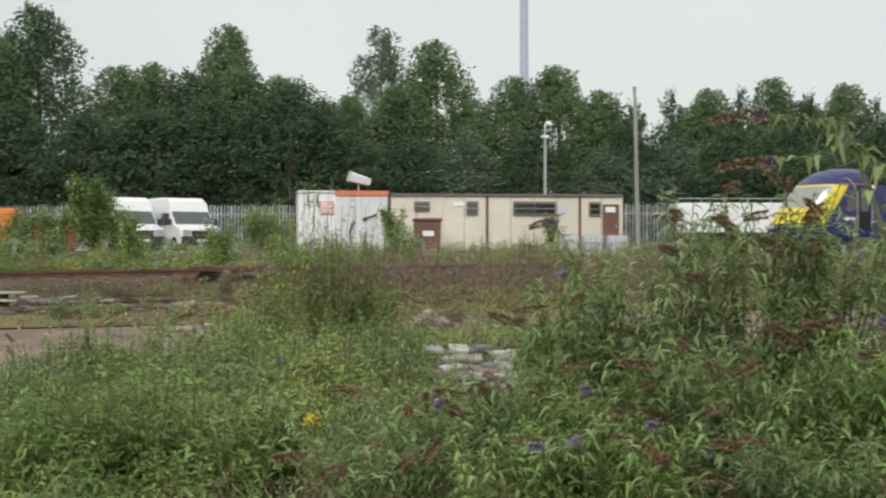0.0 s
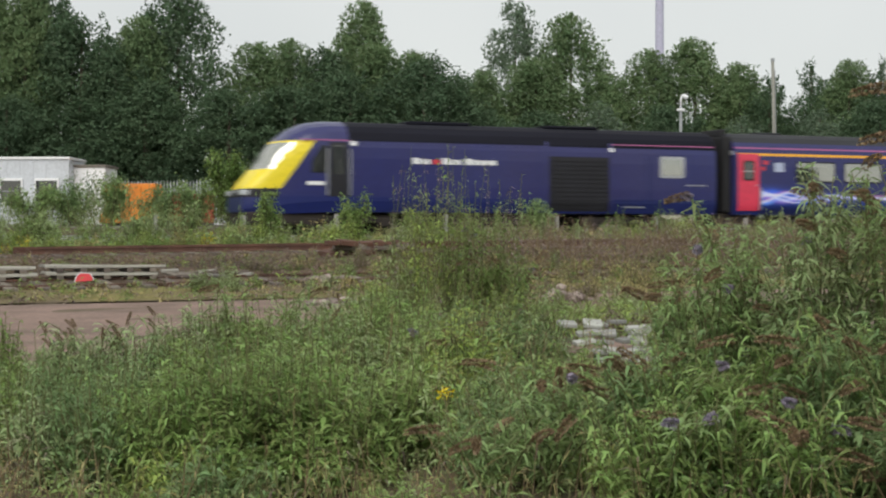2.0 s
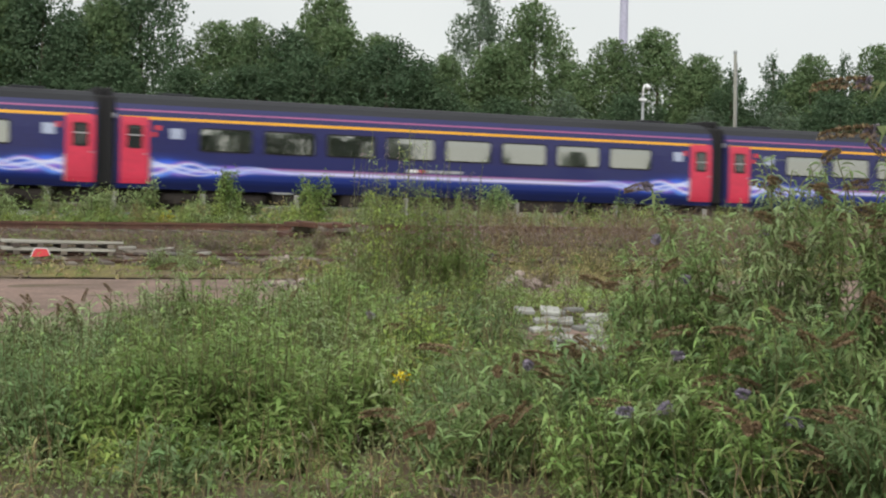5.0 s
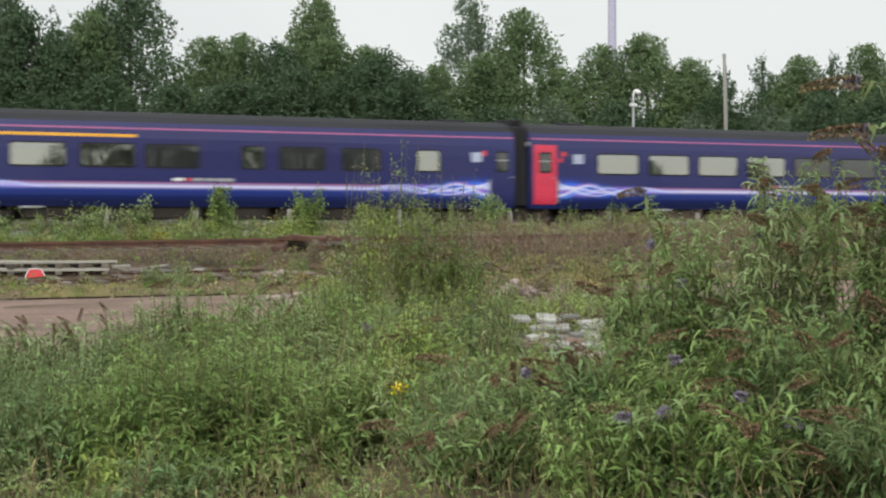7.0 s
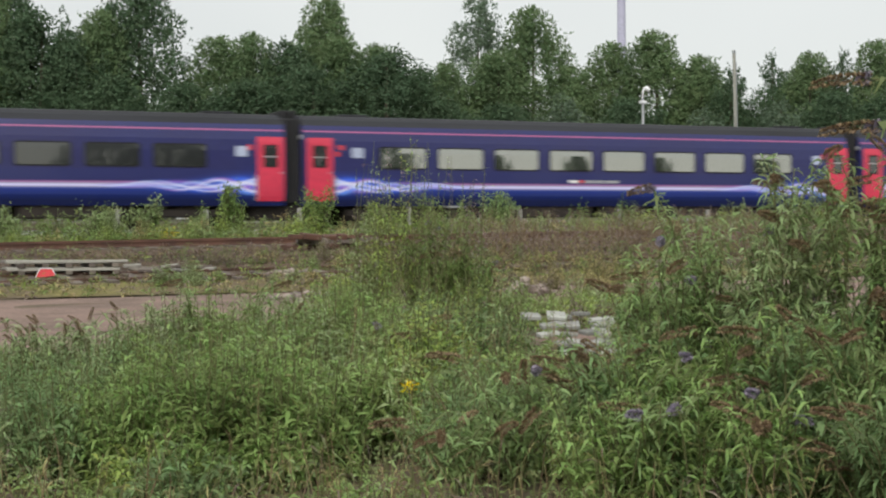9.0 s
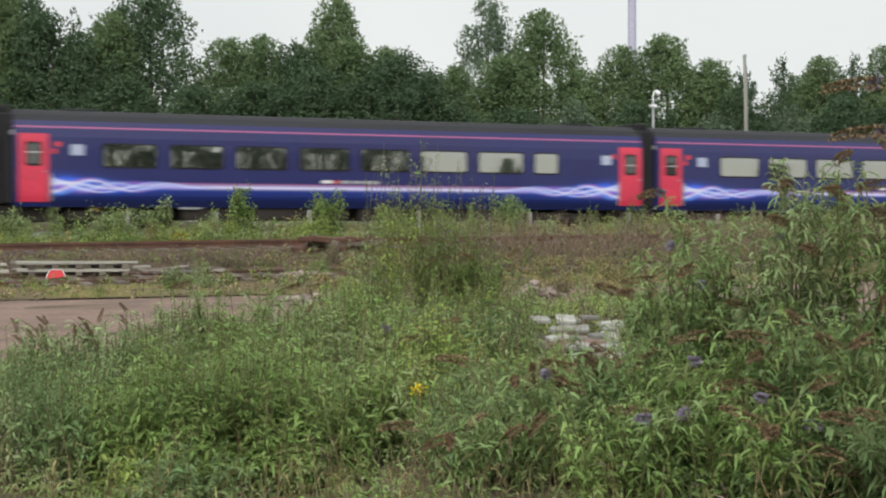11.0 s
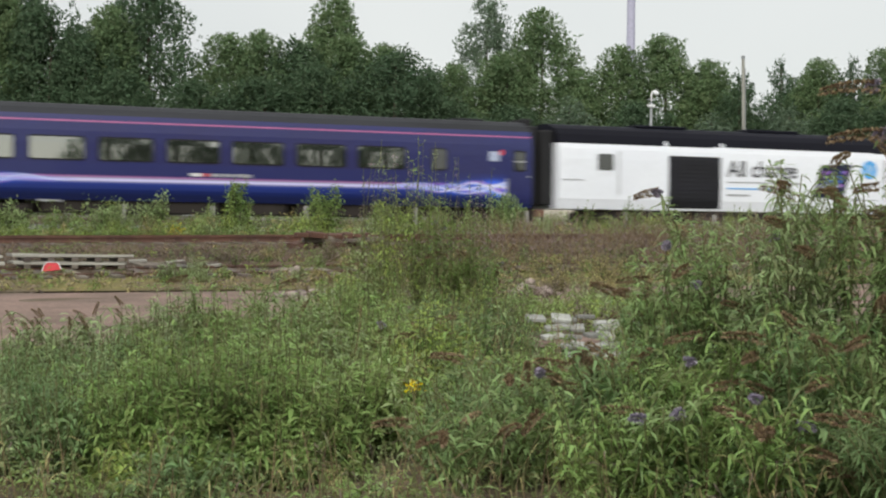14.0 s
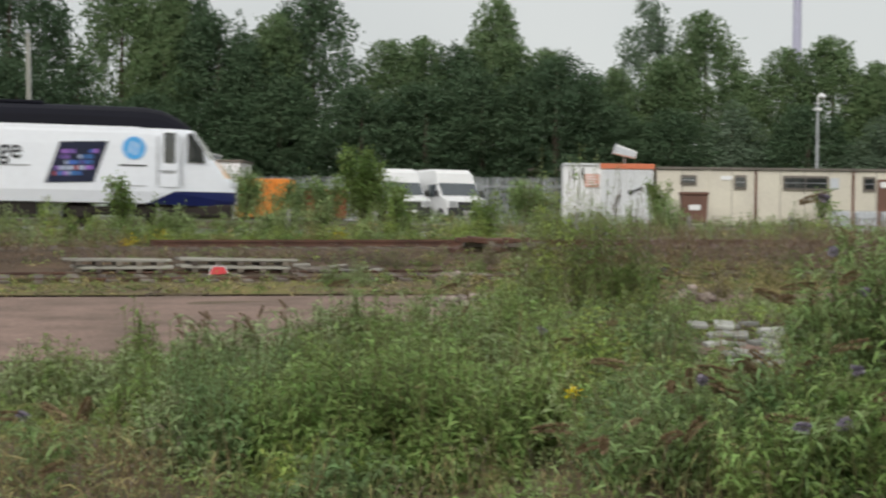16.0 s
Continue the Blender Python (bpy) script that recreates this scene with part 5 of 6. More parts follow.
# ---- weeds
def weed_mass(name, label, category, spots, mats, leaf, per, rng, lean=0.25, thin=0.2, stem_mat="stem", kind="stuff", girth=None):
    """Leafy weeds as one growth. spots: rows of x, y, height, spread. mats: (material, share)."""
    spots = np.asarray(spots)
    root = thing(name, label, category, kind=kind)
    n = len(spots)
    group = rng.choice(len(mats), n, p=np.array([m[1] for m in mats]) / sum(m[1] for m in mats))
    base = np.stack([spots[:, 0], spots[:, 1], ground_z(spots[:, 0], spots[:, 1]) - 0.03], 1)
    top = base + np.stack([rng.normal(0, lean, n) * spots[:, 2], rng.normal(0, lean, n) * spots[:, 2], spots[:, 2]], 1)
    part("stem_growth", from_arrays("stems", *stalks(base, top, np.full(n, girth or 0.004 + 0.02 * leaf), rng), M[stem_mat]), None, root)
    for g, (mat, _) in enumerate(mats):
        idx = np.where(group == g)[0]
        if not len(idx):
            continue
        k = np.repeat(idx, per)
        m = len(k)
        f = rng.uniform(0.12, 1.0, m) ** 0.75
        p = base[k] + (top[k] - base[k]) * f[:, None]
        ang = rng.uniform(0, math.tau, m)
        way = np.stack([np.cos(ang), np.sin(ang), rng.uniform(-0.15, 0.75, m)], 1)
        p = p + way * (spots[k, 3] * rng.uniform(0, 1, m) * (1.05 - f * 0.75))[:, None] * (1, 1, 0.35)
        size = leaf * rng.uniform(0.6, 1.3, m) * (1.1 - 0.35 * f)
        v, q = leaves(p, way, size, size * rng.uniform(0.75, 1.25, m) * thin, rng.uniform(0.05, 0.65, m), rng)
        part("foliage", from_arrays("foliage", v, q, M[mat]), None, root)
    return root


def fan(n, b0, b1, d0, d1, rng):
    """Random places between two bearings and two distances from the viewpoint."""
    b = np.radians(rng.uniform(b0, b1, n))
    d = np.sqrt(rng.uniform(d0 * d0, d1 * d1, n))
    return np.stack([d * np.sin(b), d * np.cos(b)], 1), np.degrees(b), d


def soft_noise(x, y, s, seed):
    return np.sin(x * s + seed) * np.cos(y * s * 1.3 + seed * 2.1) + 0.5 * np.sin(x * s * 2.3 + y * s * 1.7 + seed * 3)


def clumps(name, label, spots, mats, leaf, stems, per, rng, thin=0.23, blade=leaves):
    """Bushy weed clumps: stems fan out from a base to a dome, leaves gather towards their tips. spots: x, y, height, radius."""
    root = thing(name, label, "weeds", kind="stuff")
    spots = np.asarray(spots)
    pick = rng.choice(len(mats), len(spots), p=np.array([m[1] for m in mats]) / sum(m[1] for m in mats))
    for g, (mat, _) in enumerate(mats):
        sp = np.repeat(spots[pick == g], stems, axis=0)
        n = len(sp)
        if not n:
            continue
        a, f = rng.uniform(0, math.tau, n), np.sqrt(rng.uniform(0, 1, n))
        out = np.stack([np.cos(a), np.sin(a), np.zeros(n)], 1) * (f * sp[:, 3])[:, None]
        base = np.stack([sp[:, 0], sp[:, 1], ground_z(sp[:, 0], sp[:, 1]) - 0.03], 1) + out * 0.35
        top = base + out * 0.65
        top[:, 2] += sp[:, 2] * np.sqrt(np.maximum(1 - 0.80 * f * f, 0.1)) * rng.uniform(0.72, 1.1, n)
        part("stem_growth", from_arrays("stem_growth", *stalks(base, top, np.full(n, 0.006), rng), M["stem"]), None, root)
        k = np.repeat(np.arange(n), per)
        m = len(k)
        u = 1 - 0.8 * rng.uniform(0, 1, m) ** 1.25
        p = base[k] + (top[k] - base[k]) * u[:, None]
        ang = rng.uniform(0, math.tau, m)
        way = np.stack([np.cos(ang), np.sin(ang), rng.uniform(-0.1, 0.55, m) + 0.5 * (u > 0.93)], 1)
        size = leaf * rng.uniform(0.65, 1.25, m) * np.interp(u, (0.2, 0.7, 1.0), (0.8, 1.1, 0.7))
        v, q = blade(p, way, size, size * thin * rng.uniform(0.8, 1.3, m), rng.uniform(0.15, 0.75, m), rng)
        part("foliage", from_arrays("foliage", v, q, M[mat]), None, root)


def foreground():
    rng = RNG
    def rows_of(table):
        return [(d * math.sin(radians(b)), d * math.cos(radians(b)), h, r) for b, d, h, r in table]

    # low filling growth, taller further off
    p, b, d = fan(430, 0, 47, 9.0, 17.2, rng)
    rim = np.interp(b, (0, 4, 6, 11.6, 12.2, 17, 18, 22, 26, 33, 47), (13.2, 14.0, 12.6, 12.8, 15.2, 15.4, 16.6, 17.2, 17.0, 17.0, 17.0))
    nz = soft_noise(p[:, 0], p[:, 1], 1.6, 2.0)
    h = np.interp(d, (9, 10.5, 12, 15.5, 17.2), (0.34, 0.46, 0.58, 0.74, 0.85)) * (1 + 0.28 * nz) * rng.uniform(0.6, 1.15, len(d))
    h *= np.interp(b, (0, 5, 9, 13, 47), (0.55, 0.70, 0.95, 1.0, 1.0))
    hole = (np.abs(b - 28.0) < 1.9) & (d > 12.6)
    h = np.where((np.abs(b - 28.0) < 2.4) & (d > 10.5), h * 0.8, h)
    keep = (d < rim) & ~hole & ~((b < 6.5) & (rng.random(len(b)) < 0.6)) & ~((d < 10.0) & (rng.random(len(b)) < 0.6))
    rows = np.c_[p, h, rng.uniform(0.26, 0.52, len(d))][keep]
    tint = soft_noise(rows[:, 0], rows[:, 1], 1.1, 5.0) + rng.normal(0, 0.35, len(rows))
    for lo, hi, mats, nm in ((-9, -0.1, [("leaf_dark", 0.45), ("leaf_mid", 0.55)], "dark green leafy weeds covering the waste ground"), (-0.1, 0.6, [("leaf_grey", 0.35), ("leaf_weed", 0.65)], "pale green leafy weeds covering the waste ground"), (0.6, 9, [("leaf_lime", 0.5), ("leaf_weed", 0.5)], "yellow-green leafy weeds covering the waste ground")):
        clumps("weeds", nm, rows[(tint >= lo) & (tint < hi)], mats, 0.12, 17, 18, rng, 0.19)
    # bushy plants that stand out one by one: bearing, distance, height, radius
    near = [(11.9, 10.1, 0.76, 0.36), (13.1, 10.3, 0.86, 0.42), (14.5, 10.1, 0.90, 0.45), (16.0, 10.3, 0.92, 0.44), (17.5, 10.0, 0.84, 0.42), (18.9, 10.4, 0.80, 0.40), (20.3, 10.9, 0.78, 0.36), (15.2, 11.2, 0.98, 0.42), (17.9, 11.4, 0.95, 0.42), (12.6, 11.5, 0.92, 0.42)]
    clumps("weeds", "bushy bright green weeds with arching lance leaves", rows_of(near), [("leaf_mid", 0.62), ("leaf_weed", 0.38)], 0.12, 68, 28, rng, 0.15, arched)
    back = [(12.5, 14.3, 0.98, 0.42), (13.5, 14.6, 1.08, 0.46), (14.7, 14.5, 1.10, 0.48), (15.9, 14.8, 1.12, 0.46), (16.8, 14.6, 0.98, 0.42), (13.0, 12.9, 0.92, 0.45), (15.0, 12.8, 0.96, 0.46), (17.0, 13.0, 0.98, 0.46), (18.9, 13.2, 1.02, 0.46), (19.4, 14.8, 1.16, 0.48), (20.3, 15.8, 1.24, 0.46), (18.4, 15.6, 0.92, 0.40)]
    clumps("weeds", "tall bushy grey-green weeds before the tarmac", rows_of(back), [("leaf_grey", 0.55), ("leaf_mid", 0.45)], 0.12, 64, 26, rng, 0.15, arched)
    lime = [(21.6, 13.4, 1.02, 0.44), (22.6, 13.0, 0.98, 0.42), (21.0, 14.6, 1.12, 0.42), (23.2, 14.2, 1.02, 0.42), (25.9, 13.2, 0.66, 0.34), (27.2, 13.4, 0.62, 0.32), (21.4, 12.2, 0.80, 0.36), (13.9, 9.8, 0.56, 0.30), (17.2, 9.7, 0.52, 0.30), (28.9, 9.9, 0.48, 0.34)]
    clumps("weeds", "lime green weeds with soft drooping leaves", rows_of(lime), [("leaf_lime", 0.5), ("leaf_mid", 0.5)], 0.115, 54, 26, rng, 0.18, arched)
    dark = [(9.3, 10.2, 0.72, 0.40), (10.4, 10.4, 0.78, 0.36), (8.2, 11.0, 0.74, 0.42), (10.0, 11.8, 0.80, 0.42), (7.2, 12.0, 0.76, 0.42), (11.0, 12.4, 0.84, 0.36), (24.4, 12.2, 0.74, 0.42), (25.4, 11.4, 0.62, 0.42), (23.8, 11.0, 0.60, 0.42), (27.4, 11.2, 0.62, 0.42), (29.0, 11.8, 0.78, 0.42), (26.4, 10.2, 0.44, 0.40), (23.0, 15.4, 0.98, 0.44), (24.4, 15.6, 0.92, 0.42), (25.6, 16.2, 0.80, 0.40)]
    clumps("weeds", "dark feathery green weeds in loose bushes", rows_of(dark), [("leaf_dark", 0.7), ("leaf_mid", 0.3)], 0.085, 64, 34, rng, 0.20)
    pale = [(2.2, 13.2, 0.66, 0.42), (3.3, 13.4, 0.70, 0.42), (4.4, 13.0, 0.60, 0.40), (6.1, 13.6, 1.00, 0.24), (5.9, 12.4, 0.74, 0.30), (7.0, 10.3, 0.66, 0.36), (6.2, 11.4, 0.70, 0.34), (8.8, 12.8, 0.84, 0.42), (7.6, 13.0, 0.82, 0.40), (9.9, 13.0, 0.86, 0.42), (11.0, 13.2, 0.84, 0.40), (6.6, 12.6, 0.78, 0.38), (11.8, 12.8, 0.88, 0.36), (10.6, 12.0, 0.82, 0.4)]
    clumps("weeds", "pale grey-green weeds at the edge of the tarmac", rows_of(pale), [("leaf_grey", 0.6), ("leaf_weed", 0.4)], 0.10, 50, 24, rng, 0.18)
    # pale dead stalks standing through the growth
    p, b, d = fan(170, 13, 31, 9.6, 15.0, rng)
    weed_mass("dead_stalks", "thin pale dead stalks standing among the weeds", "stalks", np.c_[p, np.interp(d, (9, 15), (0.62, 1.05)) * rng.uniform(0.7, 1.15, len(d)), np.full(len(d), 0.04)], [("leaf_straw", 0.7), ("spent", 0.3)], 0.07, 9, rng, 0.22, 0.14, "dry", girth=0.0035)
    # stray taller stalks
    p, b, d = fan(200, 14, 47, 9.6, 15.5, rng)
    weed_mass("weeds", "upright leafy stalks rising over the weeds", "weeds", np.c_[p, np.interp(d, (8, 16), (0.7, 1.1)) * rng.uniform(0.8, 1.1, len(d)), np.full(len(d), 0.05)], [("leaf_weed_pale", 0.5), ("leaf_weed", 0.5)], 0.11, 30, rng, 0.12, 0.2, girth=0.004)
    # low undergrowth and dry grass
    p, b, d = fan(2600, 0, 47, 7.0, 17.0, rng)
    weed_mass("undergrowth", "low dark green undergrowth between the weeds", "undergrowth", np.c_[p, rng.uniform(0.12, 0.35, len(d)), rng.uniform(0.1, 0.3, len(d))], [("leaf_bud", 0.6), ("leaf_weed", 0.4)], 0.09, 9, rng)
    p, b, d = fan(1300, -1, 47, 7.0, 10.5, rng)
    keep = (b < 7) | ((rng.random(len(b)) < 0.25) & (d < 9.3))
    weed_mass("dry_grass", "dry straw-coloured grass and dead stalks", "grass", np.c_[p, rng.uniform(0.25, 0.6, len(d)), rng.uniform(0.03, 0.1, len(d))][keep], [("leaf_straw", 0.7), ("leaf_scrub", 0.3)], 0.20, 7, rng, 0.25, 0.035, "dry", girth=0.0035)
    # yellow blooms
    fl = thing("yellow_flower", "small yellow wild flower among the weeds", "flower", m=pose(3.47, 8.52, 0.0))
    part("stem", tube([(0, 0, 0), (0.02, 0, 0.4), (0, 0.02, 0.67)], [0.008, 0.006, 0.005], 6), M["stem"], fl)
    ang = rng.uniform(0, math.tau, 40)
    way = np.stack([np.cos(ang), np.sin(ang), rng.uniform(0, 1, 40)], 1)
    tagged(part("bloom", from_arrays("bloom", *leaves(np.array([[0, 0.02, 0.67]]) + way * 0.015 + rng.normal(0, 0.02, (40, 3)), way, np.full(40, 0.026), np.full(40, 0.016), np.full(40, 0.1), rng), M["petal"]), None, fl), kind="stuff")


foreground()


def spike_mesh(seed, mat, length):
    """A drooping flower spike packed with small florets; it grows along +x."""
    rng = np.random.default_rng(seed)
    n = 300
    f = rng.uniform(0, 1, n)
    r = 0.021 * (1 - f) ** 0.6 * rng.uniform(0.5, 1.1, n) + 0.003
    a = rng.uniform(0, math.tau, n)
    droop = -0.18 * f * f * length
    p = np.stack([f * length, r * np.cos(a), r * np.sin(a) + droop], 1)
    way = np.stack([np.full(n, 0.5), np.cos(a), np.sin(a)], 1)
    return from_arrays("flower_spike", *leaves(p, way, np.full(n, 0.018), np.full(n, 0.014), np.full(n, 0.1), rng), mat)


SPIKES = [spike_mesh(k, M["spent"], 0.17 + 0.03 * k) for k in range(4)]
BLOOMS = [spike_mesh(10 + k, M["purple"], 0.06 + 0.02 * k) for k in range(3)]


def buddleia(bearing, dist, height, spread, canes, seed, label, bloom=0.12, leaf_mat="leaf_bud", spikes=0.42, rise=0.0, size=1.0):
    """A buddleia: arching canes with paired lance leaves, spent brown and a few purple spikes at the tips."""
    r, rng = random.Random(seed), np.random.default_rng(seed)
    x, y = dist * math.sin(radians(bearing)), dist * math.cos(radians(bearing))
    root = thing("buddleia", label, "shrub", "buddleia shrubs", m=pose(x, y, float(ground_z(x, y)) - 0.03))
    bm = bmesh.new()
    tips, lp, lw, ls = [], [], [], []
    for k in range(canes):
        a, out, h = r.uniform(0, math.tau), spread * r.uniform(0.25, 1.0), height * r.uniform(0.6, 1.0)
        d = Vector((math.cos(a), math.sin(a), 0))
        pts = [Vector((0, 0, 0)) + d * 0.08 * r.random()]
        for f in (0.3, 0.6, 0.85, 1.0):
            pts.append(d * out * f ** 1.4 + Vector((r.uniform(-0.03, 0.03), r.uniform(-0.03, 0.03), h * f ** 0.85)))
        tube(pts, [0.012, 0.010, 0.007, 0.005, 0.003], 5, bm)
        branches = [pts]
        for j in range(3):
            s = pts[1] + (pts[3] - pts[1]) * r.random()
            e = s + Vector((r.uniform(-0.25, 0.25), r.uniform(-0.25, 0.25), r.uniform(0.12, 0.36)))
            tube([s, (s + e) / 2 + Vector((0, 0, 0.03)), e], [0.005, 0.004, 0.002], 4, bm)
            branches.append([s, (s + e) / 2, e])
        for br in branches:
            tips.append((br[-1], (br[-1] - br[-2]).normalized()))
            for i in range(len(br) - 1):
                seg = br[i + 1] - br[i]
                nn = max(3, int(seg.length / 0.031))
                for q in range(nn):
                    p = br[i] + seg * (q + r.random()) / nn
                    if p.z < height * 0.12:
                        continue
                    for s in (0, math.pi):
                        aa = r.uniform(0, math.tau)
                        lp.append(p)
                        lw.append((math.cos(aa + s), math.sin(aa + s), r.uniform(-0.1, 0.6)))
                        ls.append(r.uniform(0.065, 0.125))
    tagged(part("branchwork", bm, M["stem"], root), kind="stuff")
    ls = np.array(ls)
    v, q = arched(np.array([tuple(p) for p in lp]), np.array(lw), ls * 1.12, ls * rng.uniform(0.16, 0.24, len(ls)), rng.uniform(0.2, 0.9, len(ls)), rng)
    tagged(part("foliage", from_arrays("foliage", v, q, M[leaf_mat]), None, root), kind="stuff")
    for p, d in tips:
        if r.random() < (spikes if p.z > height * 0.75 else 0.06):
            way = Vector((d.x + r.uniform(-0.6, 0.6) - 0.35, d.y + r.uniform(-0.6, 0.6), r.uniform(-0.1, 0.55) + rise)).normalized()
            me = r.choice(BLOOMS) if r.random() < bloom else r.choice(SPIKES)
            part("flower_spike", me, None, root, m=Matrix.Translation(p) @ way.to_track_quat("X", "Z").to_matrix().to_4x4() @ Matrix.Diagonal((size, size, size, 1)))
    return root


DENSE = "tall buddleia shrub with brown spent flower spikes"
for i, (b, d, h, w, c) in enumerate(((31.5, 10.4, 1.6, 0.5, 16), (33.6, 10.6, 1.95, 0.6, 18), (35.8, 10.2, 2.12, 0.6, 20), (38.2, 10.4, 2.2, 0.65, 20), (41.0, 10.4, 2.15, 0.65, 20), (44.2, 10.6, 2.1, 0.65, 18),
                                     (33.0, 9.2, 1.12, 0.5, 15), (36.0, 9.0, 1.25, 0.5, 15), (39.2, 9.0, 1.25, 0.55, 15), (42.2, 9.1, 1.3, 0.55, 15), (29.5, 9.8, 0.98, 0.5, 12), (31.0, 8.6, 0.75, 0.45, 10), (35.0, 8.3, 0.8, 0.45, 10), (39.5, 8.2, 0.85, 0.45, 10), (43.5, 8.3, 0.85, 0.45, 10))):
    buddleia(b, d, h, w, c, 300 + i, DENSE, 0.12, ("leaf_bud", "leaf_bud", "leaf_grey")[i % 3] if i < 6 else ("leaf_mid", "leaf_dark", "leaf_bud")[i % 3], 0.36 if i < 6 else 0.16)
bd = [(9.6 * math.sin(radians(q)), 9.6 * math.cos(radians(q)), 1.05 + 0.12 * math.sin(q * 3), 0.6) for q in np.arange(31.5, 47, 1.6)]
bd += [(8.6 * math.sin(radians(q)), 8.6 * math.cos(radians(q)), 0.78 + 0.1 * math.sin(q * 2), 0.55) for q in np.arange(29.5, 47, 1.7)]
bd += [(10.8 * math.sin(radians(q)), 10.8 * math.cos(radians(q)), 1.35 + 0.1 * math.sin(q * 4), 0.6) for q in np.arange(33.0, 47, 1.7)]
clumps("shrub_foliage", "dense young buddleia growth filling the shrubs", bd, [("leaf_bud", 0.4), ("leaf_dark", 0.35), ("leaf_mid", 0.25)], 0.10, 36, 32, RNG, 0.22)


def tall_spray():
    """One tall thin buddleia close by: arching canes with large paired leaves and two long spikes."""
    r, rng = random.Random(77), np.random.default_rng(77)

    def at(bearing, z, d=7.0):
        return Vector((d * math.sin(radians(bearing)), d * math.cos(radians(bearing)), z))
    o = at(45.0, 0.0)
    root = thing("buddleia", "tall thin buddleia with large pale drooping leaves", "shrub", "buddleia shrubs", m=Matrix.Translation(o))
    bm = bmesh.new()
    pos, way, size = [], [], []
    for tip_b, tip_z, via_b, via_z in ((38.9, 2.26, 41.6, 2.22), (39.2, 2.05, 42.0, 2.12), (41.0, 2.18, 43.0, 2.02), (42.3, 2.10, 43.8, 1.9)):
        pts = [Vector((0, 0, 0.0)), at(44.9, 1.0) - o, at(via_b, via_z) - o, at(tip_b, tip_z) - o]
        fine = []
        for i in range(25):
            f = i / 24 * 3
            k = min(int(f), 2)
            fine.append(pts[k].lerp(pts[k + 1], f - k))
        tube(fine[::4] + [fine[-1]], [0.010, 0.009, 0.008, 0.006, 0.005, 0.004, 0.003, 0.003][:len(fine[::4]) + 1], 6, bm)
        for p in fine[13:]:
            for s in (-1, 1):
                a = r.uniform(0, math.tau)
                pos.append(tuple(p))
                way.append((math.cos(a) * 0.8, math.sin(a) * 0.8, r.uniform(-0.5, 0.3)))
                size.append(r.uniform(0.055, 0.095))
        me = r.choice((SPIKES[2], SPIKES[3]))
        if tip_b < 40:
            part("flower_spike", me, None, root, m=Matrix.Translation(fine[-1]) @ Vector((-0.8, 0.35, 0.06)).to_track_quat("X", "Z").to_matrix().to_4x4())
            part("flower_spike", BLOOMS[0], None, root, m=Matrix.Translation(fine[-1]) @ Vector((-0.5, 0.6, 0.1)).to_track_quat("X", "Z").to_matrix().to_4x4())
    tagged(part("branchwork", bm, M["stem"], root), kind="stuff")
    size = np.array(size)
    v, q = leaves(np.array(pos), np.array(way), size, size * 0.46, rng.uniform(0.4, 1.0, len(size)), rng)
    tagged(part("foliage", from_arrays("foliage", v, q, M["leaf_weed_pale"]), None, root), kind="stuff")


tall_spray()
for i, (b, d, h, w, c) in enumerate(((26.0, 9.6, 0.85, 0.45, 9), (23.0, 13.6, 0.85, 0.5, 9), (14.2, 14.8, 1.08, 0.5, 8), (17.3, 15.4, 1.02, 0.5, 12), (3.2, 9.2, 0.6, 0.3, 4), (24.0, 9.0, 0.6, 0.4, 6))):
    buddleia(b, d, h, w, c, 500 + i, "low buddleia among weeds with brown seed spikes", 0.15, "leaf_bud", 0.22)
for i, (b, d, h, w, c) in enumerate(((8.2, 13.2, 0.92, 0.35, 7), (9.6, 13.4, 0.94, 0.35, 8), (10.9, 13.4, 0.90, 0.35, 7), (18.4, 16.4, 0.95, 0.4, 9))):
    buddleia(b, d, h, w, c, 520 + i, "low buddleia with dark upright seed spikes", 0.05, "leaf_grey", 0.34, 1.1, 0.5)
# taller stand by the siding, with pale seedheads
for i, (b, d, h, w) in enumerate(((22.2, 24.0, 1.45, 0.5), (23.4, 23.4, 1.3, 0.5), (21.0, 24.6, 1.05, 0.5), (24.6, 24.0, 0.95, 0.5))):
    buddleia(b, d, h, w, 9, 600 + i, "stand of tall weeds with pale mauve seedheads", 0.1, "leaf_weed")


clumps("tall_weeds", "tall loose weeds standing before the siding", [(d * math.sin(radians(b)), d * math.cos(radians(b)), h, w) for b, d, h, w in ((20.9, 23.4, 2.3, 0.40), (21.6, 23.2, 2.6, 0.40), (22.3, 23.4, 2.65, 0.38), (22.9, 23.2, 2.3, 0.42), (23.6, 23.4, 1.95, 0.45), (20.3, 23.6, 1.75, 0.42), (24.4, 23.2, 1.6, 0.5), (25.0, 23.6, 1.25, 0.5), (25.2, 22.4, 1.0, 0.6), (19.6, 23.4, 1.0, 0.5), (20.4, 23.8, 0.8, 0.6), (25.4, 23.0, 0.8, 0.7), (22.2, 21.5, 1.2, 0.8), (24.2, 21.0, 0.9, 0.8), (26.5, 20.5, 0.75, 0.7), (20.3, 20.5, 0.8, 0.7), (18.5, 19.5, 0.6, 0.6))], [("leaf_weed", 0.45), ("leaf_weed_pale", 0.35), ("leaf_lime", 0.2)], 0.115, 17, 20, RNG)
sp = np.array([(23.5 * math.sin(radians(b)), 23.5 * math.cos(radians(b)), h, 0.05) for b, h in zip(RNG.uniform(19.8, 25.2, 44), RNG.uniform(1.7, 2.9, 44))])
